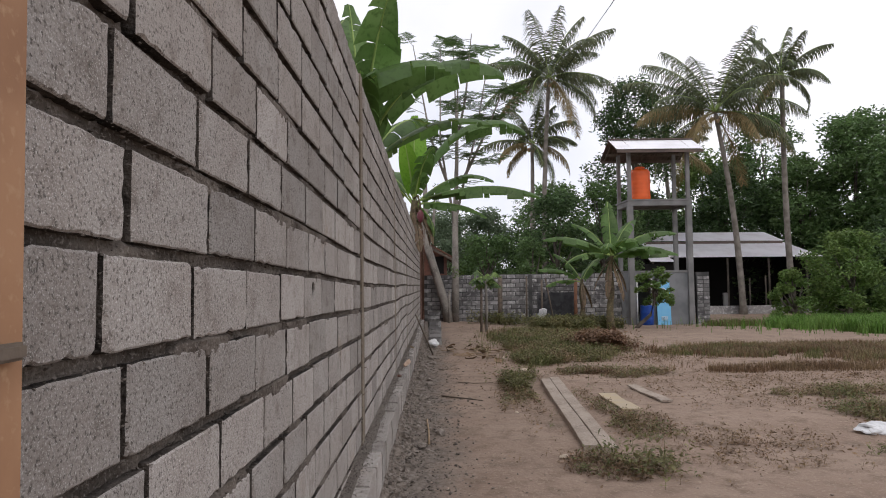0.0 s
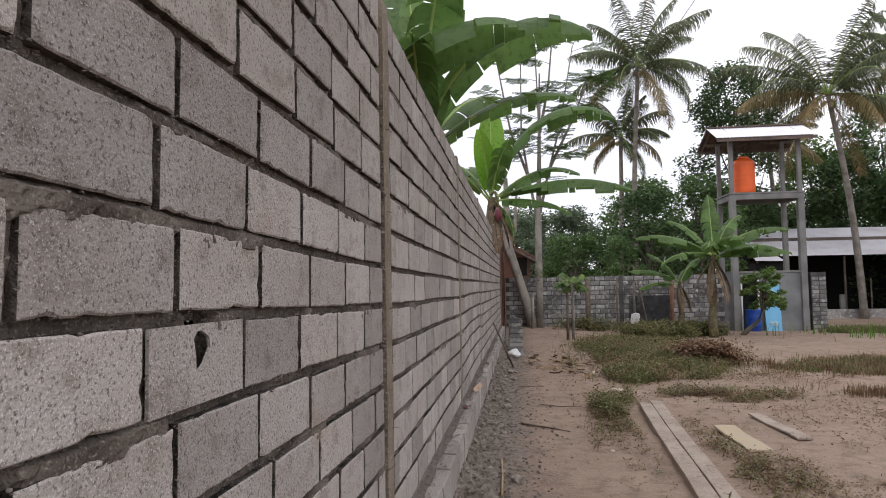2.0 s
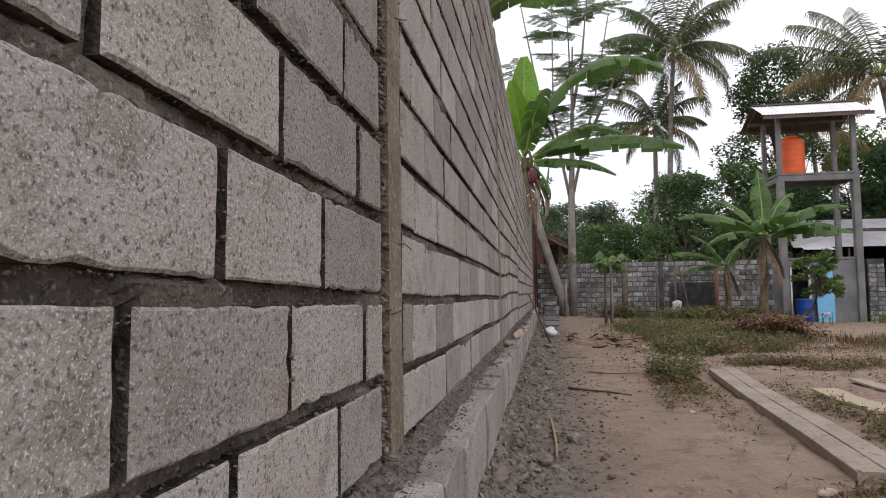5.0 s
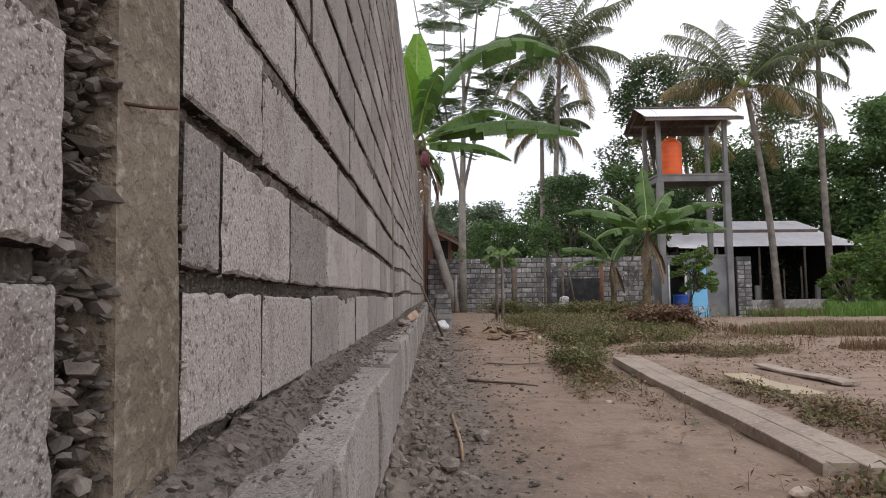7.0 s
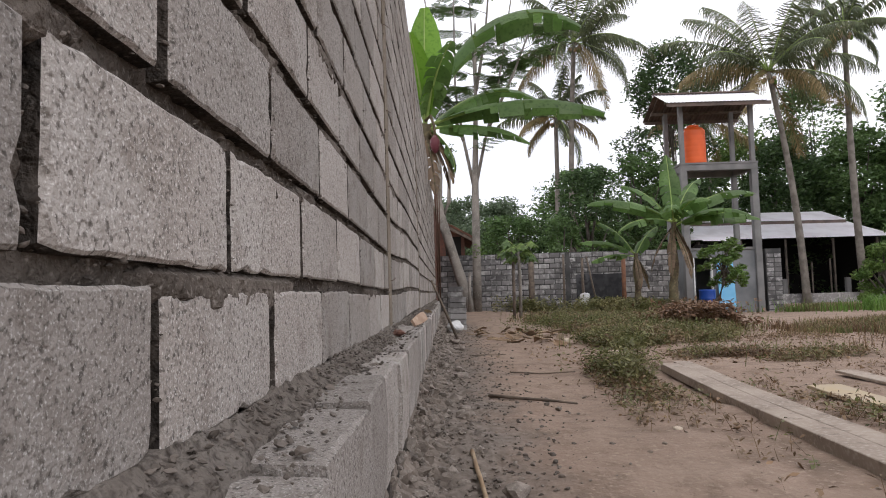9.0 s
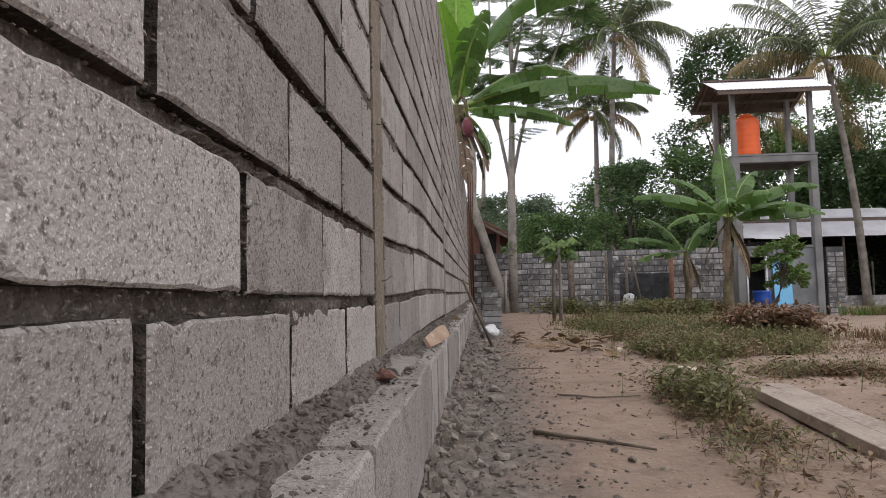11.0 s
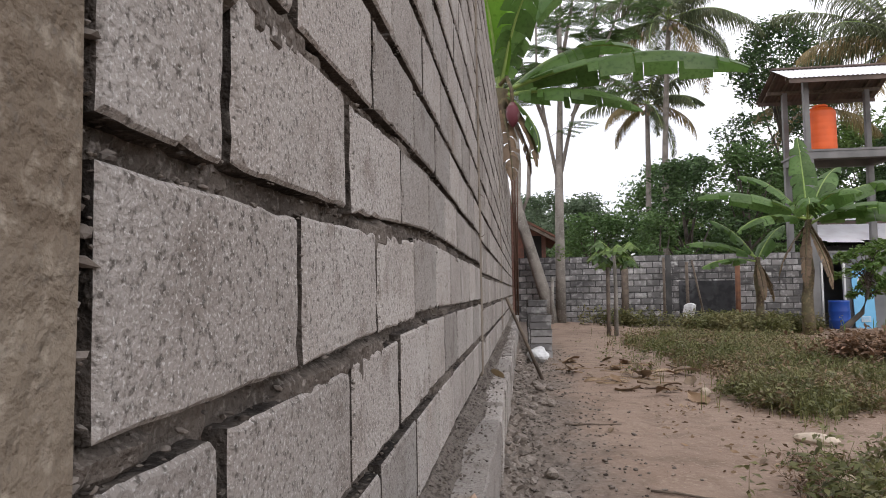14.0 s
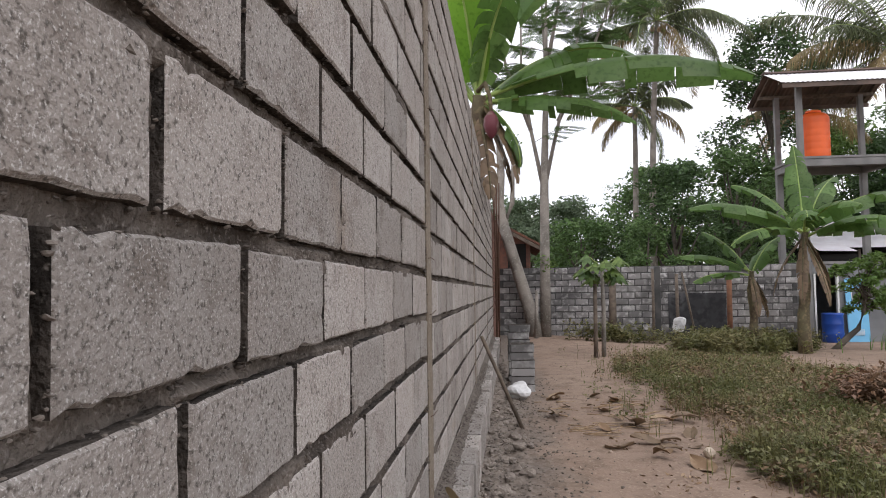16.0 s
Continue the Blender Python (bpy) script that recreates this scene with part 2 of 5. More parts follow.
_sep = _n.new("ShaderNodeSeparateXYZ")
_l.new(_geo.outputs["Position"], _sep.inputs[0])
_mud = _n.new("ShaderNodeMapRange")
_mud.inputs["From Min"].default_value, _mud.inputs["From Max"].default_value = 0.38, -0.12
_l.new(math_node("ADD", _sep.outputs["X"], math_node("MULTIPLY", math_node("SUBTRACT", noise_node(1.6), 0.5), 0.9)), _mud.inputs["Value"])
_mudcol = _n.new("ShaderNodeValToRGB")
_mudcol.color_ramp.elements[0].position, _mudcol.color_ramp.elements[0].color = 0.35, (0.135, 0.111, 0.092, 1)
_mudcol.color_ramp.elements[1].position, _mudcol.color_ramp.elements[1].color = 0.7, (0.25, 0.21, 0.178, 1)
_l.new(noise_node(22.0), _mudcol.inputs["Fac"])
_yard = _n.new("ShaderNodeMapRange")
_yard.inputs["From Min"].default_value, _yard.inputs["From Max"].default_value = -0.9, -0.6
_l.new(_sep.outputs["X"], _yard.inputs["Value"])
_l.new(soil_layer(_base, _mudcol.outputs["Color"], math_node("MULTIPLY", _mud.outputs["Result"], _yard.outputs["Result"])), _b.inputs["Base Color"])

# ---- geometry helpers ----
rng = np.random.default_rng(7)


def raw_mesh(name, verts, faces, mat, smooth=False):
    me = bpy.data.meshes.new(name)
    me.from_pydata([tuple(v) for v in verts], [], [tuple(f) for f in faces])
    me.materials.append(mat)
    if smooth:
        me.shade_smooth()
    me.update()
    return me


def quad_mesh(name, quads, mat):
    """One mesh from an array (n, 4, 3) of separate quads."""
    quads = np.asarray(quads, dtype=np.float32)
    n = len(quads)
    me = bpy.data.meshes.new(name)
    me.vertices.add(4 * n)
    me.vertices.foreach_set("co", quads.reshape(-1))
    me.loops.add(4 * n)
    me.loops.foreach_set("vertex_index", np.arange(4 * n, dtype=np.int32))
    me.polygons.add(n)
    me.polygons.foreach_set("loop_start", np.arange(0, 4 * n, 4, dtype=np.int32))
    me.materials.append(mat)
    me.update(calc_edges=True)
    return me


def child(name, me, parent, label="", m=None):
    ob = new(name, me)
    ob.parent = parent
    if m is not None:
        ob.matrix_basis = m
    if label:
        ob["label"] = label
    return ob


def part(name, bm, mat, parent, label="", smooth=False):
    me = bpy.data.meshes.new(name)
    bm.to_mesh(me)
    bm.free()
    me.materials.append(mat)
    if smooth:
        me.shade_smooth()
    return child(name, me, parent, label)


def thing(name, m, label, category, group="", kind=""):
    ob = new(name)
    ob.empty_display_size = 0.1
    ob.matrix_basis = m
    return tagged(ob, label, category, group, kind)


def box_bm(x0, x1, y0, y1, z0, z1, bevel=0.0, bm=None):
    bm = bm or bmesh.new()
    r = bmesh.ops.create_cube(bm, size=1.0)
    bmesh.ops.scale(bm, vec=(x1 - x0, y1 - y0, z1 - z0), verts=r["verts"])
    bmesh.ops.translate(bm, vec=((x0 + x1) / 2, (y0 + y1) / 2, (z0 + z1) / 2), verts=r["verts"])
    if bevel:
        edges = list({e for v in r["verts"] for e in v.link_edges})
        bmesh.ops.bevel(bm, geom=edges, offset=bevel, segments=2, affect="EDGES")
    return bm


def tube_data(points, radii, sides=8, cap=True):
    """Vertices and faces of a tube along points."""
    pts = [Vector(p) for p in points]
    verts, faces = [], []
    ref = Vector((0.31, 0.17, 0.93))
    for i, p in enumerate(pts):
        d = (pts[min(i + 1, len(pts) - 1)] - pts[max(i - 1, 0)]).normalized()
        a = d.cross(ref if abs(d.dot(ref)) < 0.95 else Vector((1, 0, 0))).normalized()
        b = d.cross(a)
        for k in range(sides):
            w = 2 * math.pi * k / sides
            verts.append(p + (a * math.cos(w) + b * math.sin(w)) * radii[i])
    for i in range(len(pts) - 1):
        for k in range(sides):
            q = (k + 1) % sides
            faces.append((i * sides + k, i * sides + q, (i + 1) * sides + q, (i + 1) * sides + k))
    if cap:
        faces.append(tuple(range(sides))[::-1])
        faces.append(tuple((len(pts) - 1) * sides + k for k in range(sides)))
    return verts, faces


def tube(name, points, radii, mat, parent=None, label="", sides=8):
    me = raw_mesh(name, *tube_data(points, radii, sides), mat, smooth=True)
    if parent is None:
        return new(name, me)
    return child(name, me, parent, label)


def join_data(chunks):
    verts, faces = [], []
    for v, f in chunks:
        o = len(verts)
        verts += list(v)
        faces += [tuple(o + i for i in k) for k in f]
    return verts, faces


def lump(name, mat, size, seed, rough=0.25, sub=2):
    """A rough stone-like lump, resting on z = 0."""
    bm = bmesh.new()
    bmesh.ops.create_icosphere(bm, subdivisions=sub, radius=0.5)
    for v in bm.verts:
        v.co *= 1 + rough * noise.noise(v.co * 2.3 + Vector((seed * 3.1, seed, 0)))
        v.co = Vector((v.co.x * size[0], v.co.y * size[1], v.co.z * size[2]))
    low = min(v.co.z for v in bm.verts)
    for v in bm.verts:
        v.co.z -= low
    me = bpy.data.meshes.new(name)
    bm.to_mesh(me)
    bm.free()
    me.materials.append(mat)
    return me


def smooth01(a, b, v):
    v = min(1, max(0, (v - a) / (b - a)))
    return v * v * (3 - 2 * v)


# ---- the ground: one sheet ----
def ground_z(x, y):
    z = -0.55 * smooth01(17, 36, y) * smooth01(-1, 9, x)
    z += 0.42 * smooth01(-0.34, -0.46, x + 0.03 * noise.noise(Vector((x * 2, y * 2.2, 3)))) * smooth01(23, 19, y) * (0.8 + 0.35 * noise.noise(Vector((0, y * 0.9, 1))))
    near = smooth01(40, 25, y)
    z += near * (0.035 * noise.noise(Vector((x * 0.6, y * 0.6, 0))) + 0.022 * noise.noise(Vector((x * 2.3, y * 2.3, 5))))
    z += near * (0.007 + 0.03 * smooth01(0.3, -0.15, x)) * noise.noise(Vector((x * 9, y * 9, 9)))
    z += near * 0.035 * smooth01(0.05, -0.25, x) * noise.noise(Vector((x * 22, y * 22, 2)))
    return z


def axis(low, high, fine, limit_low, limit_high):
    inside = list(np.arange(low, high, fine))
    out, step, v = [], fine, high
    while v < limit_high:
        out.append(v)
        step *= 1.25
        v += step
    down, step, v = [], fine, low - fine
    while v > limit_low:
        down.append(v)
        step *= 1.25
        v -= step
    return [limit_low] + down[::-1] + inside + out + [limit_high]


gx = axis(-0.6, 3.0, 0.045, -400, 400)
gy = axis(4.0, 17.0, 0.06, -300, 700)
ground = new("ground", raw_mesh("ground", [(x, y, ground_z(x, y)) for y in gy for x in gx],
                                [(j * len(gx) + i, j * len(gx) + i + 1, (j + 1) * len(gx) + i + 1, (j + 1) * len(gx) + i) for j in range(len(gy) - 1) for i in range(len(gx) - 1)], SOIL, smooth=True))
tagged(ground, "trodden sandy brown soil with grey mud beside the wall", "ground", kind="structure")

# ---- the long block wall ----
WALL_X, PITCH, COURSE, JOINT = -0.53, 0.387, 0.178, 0.025
POSTS = [(0.76, 0.90), (4.63, 4.77), (8.34, 8.50), (11.72, 11.87), (15.20, 15.34), (18.6, 18.74), (21.9, 22.04)]


def bed(y):
    """Height of the first bed joint above the ledge along the wall."""
    return float(np.interp(y, (-2, 1, 3, 4.3, 5.5, 7, 8.3, 9, 11.5, 13, 17, 22), (1.03, 1.008, 0.968, 0.93, 0.91, 0.893, 0.868, 0.865, 0.85, 0.835, 0.80, 0.76)))


RISE = {-1: 0.01, 0: 0.018, 1: 0.03, 2: 0.042, 3: 0.026, 4: 0.012, 5: 0.012}


def line(y, k):
    """Middle of the bed joint under course k; the courses of the fourth bay were laid less evenly."""
    z = bed(y) + k * COURSE - 0.006 * smooth01(4.6, 4.9, y)
    return z + RISE.get(k, 0.0) * smooth01(8.7, 9.9, y) * smooth01(11.8, 11.7, y)


def block_mesh(name, length, height, depth, seed, mat, chamfer=0.003):
    """A cast block with worn, crumbled arrises; front face at +x, centred on y and z."""
    r = random.Random(seed)
    hy, hz = length / 2, height / 2
    along, up = np.linspace(-1, 1, 15), np.linspace(-1, 1, 7)[1:-1]
    ring = [(u, -1.0) for u in along] + [(1.0, v) for v in up] + [(u, 1.0) for u in along[::-1]] + [(-1.0, v) for v in up[::-1]]
    n = len(ring)
    worn = [abs(r.gauss(0, 0.0022)) + (r.uniform(0.004, 0.009) if r.random() < 0.10 else 0) for _ in ring]
    back_ring = [(-depth, y * hy, z * hz) for y, z in ring]
    edge, face = [], []
    for (y, z), w in zip(ring, worn):
        iny, inz = (abs(y) == 1) * (1 if y > 0 else -1), (abs(z) == 1) * (1 if z > 0 else -1)
        edge.append((-chamfer - 0.4 * w, y * hy - iny * 0.5 * w, z * hz - inz * 0.6 * w))
        face.append((0.0, y * hy - iny * (chamfer + w), z * hz - inz * (chamfer + w)))
    faces = [(k, (k + 1) % n, n + (k + 1) % n, n + k) for k in range(n)] + [(n + k, n + (k + 1) % n, 2 * n + (k + 1) % n, 2 * n + k) for k in range(n)]
    faces.append(tuple(range(2 * n, 3 * n)))
    me = raw_mesh(name, back_ring + edge + face, faces, mat)
    me.materials.append(MORTAR)
    me.polygons.foreach_set("material_index", BLOCK_SLOTS)
    return me


BLOCK_SLOTS = [1] * 40 + [0] * 41
SIDE_JOINT = 0.023
BL, BH = PITCH - SIDE_JOINT, COURSE - JOINT
wall = new("wall_west", None)
tagged(wall, "unplastered grey concrete block wall with raked mortar joints", "wall", kind="structure")
WALL_TOP_COURSE = 12


def wall_slot_rows():
    """(y0, y1, bay, course) of each block of the wall."""
    edges = [(-1.6, POSTS[0][0])] + [(POSTS[i][1], POSTS[i + 1][0] - (0.065 if i == 0 else 0.016)) for i in range(len(POSTS) - 1)]
    anchor = (0.6, 3.23, 5.71, 9.06, 12.3, 15.8, 19.2)
    pitch = (0.387, 0.387, 0.401, 0.365, 0.385, 0.385, 0.385)
    odd = {-1: -0.138, 0: 0.03, 1: 0.171, 3: -0.09, 4: 0.21, 5: -0.08, 6: 0.235, 7: -0.07, 8: 0.19}
    laid = {(1, 1): (1.17, 1.55, 1.93, 2.32, 2.70, 3.09, 3.46, 3.83, 4.175), (2, -1): (5.10, 5.50, 5.89, 6.29, 6.69, 7.09, 7.53, 7.94), (2, 0): (4.90, 5.29, 5.71, 6.10, 6.51, 6.91, 7.34, 7.745, 8.13),
            (2, 1): (5.10, 5.51, 5.91, 6.30, 6.70, 7.11, 7.535, 7.925), (2, 2): (4.95, 5.35, 5.77, 6.18, 6.59, 6.98, 7.38, 7.78, 8.17),
            (2, 3): (5.12, 5.52, 5.92, 6.31, 6.70, 7.08, 7.49, 7.95), (3, -1): (8.86, 9.21, 9.56, 9.91, 10.27, 10.70, 11.1, 11.45),
            (3, 0): (8.66, 9.04, 9.38, 9.74, 10.08, 10.42, 10.77, 11.15, 11.5), (3, 1): (8.84, 9.20, 9.56, 9.92, 10.26, 10.61, 10.99, 11.35),
            (3, 2): (8.67, 9.03, 9.415, 9.78, 10.12, 10.47, 10.82, 11.17, 11.5), (3, 3): (8.83, 9.19, 9.58, 9.93, 10.275, 10.61, 10.98, 11.34),
            (3, 4): (8.64, 8.98, 9.345, 9.73, 10.075, 10.41, 10.755, 11.13, 11.45), (3, 5): (8.84, 9.20, 9.57, 9.93, 10.27, 10.61, 10.96, 11.32),
            (3, 6): (8.68, 9.04, 9.41, 9.78, 10.14, 10.50, 10.86, 11.24, 11.55)}
    r = random.Random(3)
    for bay, (a, b) in enumerate(edges):
        for k in range(-2, WALL_TOP_COURSE + 1):
            off = (0.0 if k % 2 == 0 else pitch[bay] / 2) + r.uniform(-0.02, 0.02)
            if bay == 1:
                off = odd.get(k, off)
            joints = laid.get((bay, k)) or [anchor[bay] + off + n * pitch[bay] + r.uniform(-0.006, 0.006) for n in range(-14, 15)]
            cuts = [a] + [j for j in joints if a + 0.05 < j < b - 0.05] + [b]
            for y0, y1 in zip(cuts, cuts[1:]):
                yield y0, y1, bay, k


near_blocks, far_blocks = [], []
for y0, y1, bay, k in wall_slot_rows():
    mid = (y0 + y1) / 2
    z = (line(mid, k) + line(mid, k + 1)) / 2
    (near_blocks if (1.0 < mid < 12.9 and z < 3.2) else far_blocks).append((y0, y1, mid, z, k))
near_blocks.sort(key=lambda b: (b[3] > 2.32, abs(b[2] - 6.5)))
far_blocks += near_blocks[300:]
near_blocks = near_blocks[:300]
core = box_bm(WALL_X - 0.10, WALL_X - 0.092, -1.6, POSTS[-1][0], 0.2, 1.0)
for v in core.verts:
    v.co.z = bed(v.co.y) + (WALL_TOP_COURSE + 1) * COURSE - 0.012 if v.co.z > 0.9 else 0.2
part("mortar", core, JOINT_FACE, wall, "dark raked mortar joints")


# ---- posts, ledge and footing ----
for i, (a, b) in enumerate(POSTS):
    bm = bmesh.new()
    n_seg = 26
    top = bed(a) + (WALL_TOP_COURSE + 1) * COURSE + 0.02
    ring = []
    for s in range(n_seg + 1):
        z = 0.3 + (top - 0.3) * s / n_seg
        w = [0.006 * noise.noise(Vector((i * 7.1, z * 9, q * 4.0))) for q in range(4)]
        d = 0.004 + 0.004 * noise.noise(Vector((i * 3.3, z * 5, 8)))
        ring.append([bm.verts.new(c) for c in ((WALL_X - 0.06, a + w[0] + 0.004, z), (WALL_X + d - 0.004, a + 0.004 + w[0], z), (WALL_X + d - 0.003, (a + b) / 2 + w[2], z), (WALL_X + d - 0.004, b - 0.004 + w[1], z), (WALL_X - 0.06, b + w[1] - 0.004, z))])
    for r0, r1 in zip(ring, ring[1:]):
        for q in range(4):
            bm.faces.new((r0[q], r0[q + 1], r1[q + 1], r1[q]))
    bm.faces.new(ring[-1][::-1])
    bmesh.ops.recalc_face_normals(bm, faces=bm.faces)
    part("concrete_post", bm, POST, wall, "rough cast concrete post flush in the wall")
LEDGE_X = -0.405


def ledge_z(y):
    return float(np.interp(y, (-2, 5, 7, 9, 12, 16, 22), (0.76, 0.70, 0.69, 0.655, 0.62, 0.58, 0.54)))


# each footing block is a piece of the ledge; dark mortar between them
part("ledge_mortar", box_bm(WALL_X - 0.05, LEDGE_X - 0.012, -1.6, 21.9, 0.05, 0.5), MORTAR, wall)


def footing_mesh(seed):
    r_ = random.Random(seed)
    b = bmesh.new()
    n, half = 6, 0.178
    prof = lambda u: [(-0.10, 0.018), (-0.045, 0.012), (0.0, 0.002), (0.117, 0.0), (0.122, -0.005), (0.124, -0.09), (0.122, -0.235)]
    rings = []
    for i in range(n + 1):
        y = -half + 2 * half * i / n
        rings.append([b.verts.new((x + r_.uniform(-0.003, 0.003), y, z + r_.uniform(-0.004, 0.004) - (0.006 if i in (0, n) else 0))) for x, z in prof(i)])
    for r0, r1 in zip(rings, rings[1:]):
        for k in range(6):
            b.faces.new((r0[k], r0[k + 1], r1[k + 1], r1[k]))
    for r0 in (rings[0], rings[-1]):
        v = b.verts.new((-0.10, r0[0].co.y, -0.235))
        b.faces.new(r0 + [v])
    bmesh.ops.recalc_face_normals(b, faces=b.faces)
    me = bpy.data.meshes.new("footing_block")
    b.to_mesh(me)
    b.free()
    me.materials.append(BLOCK)
    return me


foot = [footing_mesh(60 + s) for s in range(6)]
q = random.Random(17)
y = -1.4
while y < 21.6:
    child("footing_block", foot[q.randrange(6)], wall, m=pose(WALL_X + 0.003 + q.uniform(-0.006, 0.008), y, ledge_z(y) + q.uniform(-0.010, 0.008), q.uniform(-0.8, 0.8), 0, q.uniform(-1.2, 1.2)))
    y += 0.362

# mortar crumbs on the ledge and mud clods of the bank
r = random.Random(11)
chunks = []
crumb = [lump("crumb", STONE, (1, 1, 0.7), s, 0.7, 1) for s in range(4)]
crumb_data = [([v.co.copy() for v in me.vertices], [tuple(p.vertices) for p in me.polygons]) for me in crumb]


def scatter(count, place, size, seed):
    q = random.Random(seed)
    out = []
    for _ in range(count):
        x, y, z = place(q)
        k = size[0] + (size[1] - size[0]) * q.random() ** 2.2 * (1.7 if q.random() < 0.06 else 1)
        vs, fs = q.choice(crumb_data)
        m = pose(x, y, z - 0.15 * k, q.uniform(-25, 25), q.uniform(-25, 25), q.uniform(0, 360)) @ Matrix.Diagonal((k * q.uniform(0.7, 1.4), k * q.uniform(0.7, 1.4), k * q.uniform(0.6, 1), 1))
        out.append(([m @ v for v in vs], fs))
    return join_data(out)


def on_ledge(q):
    y = q.uniform(2, 17)
    x = WALL_X + abs(q.gauss(0, 0.036)) + 0.004 if q.random() < 0.75 else q.uniform(WALL_X, LEDGE_X - 0.01)
    return x, y, ledge_z(y) + max(0.006, 0.040 - 0.6 * (x - WALL_X))


def on_bank(q):
    x, y = -0.36 + abs(q.gauss(0, 0.36)), q.uniform(3, 20)
    return x, y, ground_z(x, y)


def on_path(q):
    x, y = q.uniform(-0.1, 6), 4 + 18 * q.random()
    return x, y, ground_z(x, y)


def fill_profile(y):
    """The heap of crumbled mortar in the corner between wall and ledge, and thin dirt out over the ledge."""
    wide = 0.050 + 0.030 * noise.noise(Vector((y * 1.7, 4.1, 0)))
    high = 0.030 + 0.018 * noise.noise(Vector((y * 2.9, 1.3, 0)))
    out = []
    for u in (-0.25, 0.0, 0.18, 0.36, 0.54, 0.72, 0.88, 1.0):
        x = WALL_X + wide * u + 0.008 * noise.noise(Vector((y * 17, u * 3, 2)))
        fall = high * (1 - max(0.0, u)) ** 1.4 + 0.010 * noise.noise(Vector((y * 31, u * 6, 7))) * (1 - u * u)
        out.append((x, y, ledge_z(y) - 0.004 + max(fall, -0.02) + (0.012 if u < 0.9 else -0.006)))
    return out


fill_rows = [fill_profile(float(v)) for v in np.arange(-1.4, 21.5, 0.014)]
child("mortar_fill", raw_mesh("mortar_fill", [c for row in fill_rows for c in row], [(i * 8 + j, i * 8 + j + 1, i * 8 + j + 9, i * 8 + j + 8) for i in range(len(fill_rows) - 1) for j in range(7)], FILL), wall, "dark crumbled mortar heaped along the wall's foot")
child("mortar_crumbs", raw_mesh("mortar_crumbs", *scatter(9000, on_ledge, (0.002, 0.011), 1), CRUMB), wall)["kind"] = "stuff"
tagged(new("mud_clods", raw_mesh("mud_clods", *scatter(8500, on_bank, (0.004, 0.032), 2), CLOD)), "grey mud clods and rubble on the bank below the wall", "rubble", kind="stuff")
tagged(new("soil_crumbs", raw_mesh("soil_crumbs", *scatter(2200, on_path, (0.006, 0.028), 3), PEBBLE)), "small soil crumbs and pebbles on the trodden ground", "pebbles", kind="stuff")

# the rough rubble footing under the ledge
def footing_point(y, v):
    n1 = noise.noise(Vector((y * 9, v * 4.5, 2.2)))
    n2 = noise.noise(Vector((y * 24, v * 12, 6.4)))
    n3 = noise.noise(Vector((y * 61, v * 30, 1.1)))
    x = -0.430 + 0.035 * v + 0.13 * v ** 3 + (0.075 * n1 + 0.060 * n2 + 0.024 * n3) * min(1, 0.12 + 1.8 * v)
    return max(x, -0.46), y, (ledge_z(y) - 0.20) * (1 - v) - 0.05 * v + 0.012 * n2


foot_y = [float(v) for v in np.arange(2.5, 13.5, 0.013)] + [float(v) for v in np.arange(13.5, 21.8, 0.04)]
foot_v = [float(v) for v in np.linspace(0, 1, 30)]
nv = len(foot_v)
child("rubble_footing", raw_mesh("rubble_footing", [footing_point(y, v) for y in foot_y for v in foot_v],
                                 [(i * nv + j, i * nv + j + 1, (i + 1) * nv + j + 1, (i + 1) * nv + j) for i in range(len(foot_y) - 1) for j in range(nv - 1)], CLOD), wall, "rough muddy rubble footing below the ledge")

def on_footing(q):
    y, v = q.uniform(4.5, 16), q.uniform(0.12, 1.0)
    x, y, z = footing_point(y, v)
    return x, y, z


child("footing_rubble", raw_mesh("footing_rubble", *scatter(4200, on_footing, (0.008, 0.055), 5), STONE), wall, "rough stones and clods in the footing")["kind"] = "stuff"

# ---- far block wall ----
FAR_Y, FX0, FX1 = 29.4, -0.6, 8.10
far_wall = new("wall_north", None)
tagged(far_wall, "weathered low block wall with dark stains", "wall", kind="structure")
part("mortar", box_bm(FX0, FX1, FAR_Y + 0.012, FAR_Y + 0.14, -0.8, 2.0), OLD_MORTAR, far_wall, "dark old mortar")
part("return_wall", box_bm(FX1 - 0.13, FX1 - 0.004, FAR_Y + 0.145, 32.4, -0.9, 1.98), OLD_BLOCK, far_wall, "plain return of the block wall")
for px in (4.15,):
    part("pier", box_bm(px - 0.09, px + 0.09, FAR_Y - 0.012, FAR_Y + 0.10, -0.8, 1.98, 0.01), OLD_MORTAR, far_wall, "dark narrow pier in the wall")
part("stained_panel", box_bm(4.45, 6.1, FAR_Y - 0.016, FAR_Y + 0.05, -0.5, 1.18, 0.004), material("sooty_plaster", (0.045, 0.045, 0.048), 0.9, var=[(1.1, (0.10, 0.10, 0.105), 0.45, 0.6), (5, (0.03, 0.03, 0.032), 0.45, 0.6)]), far_wall, "sooty black plaster patch")

# ---- brick house corner past the wall's end ----
side = new("wall_west_brick", None)
tagged(side, "rough red brick wall with toothed mortar", "wall", kind="structure")
part("mortar", box_bm(WALL_X - 0.10, WALL_X - 0.01, 22.04, FAR_Y - 0.02, -0.3, 3.0), MORTAR, side)


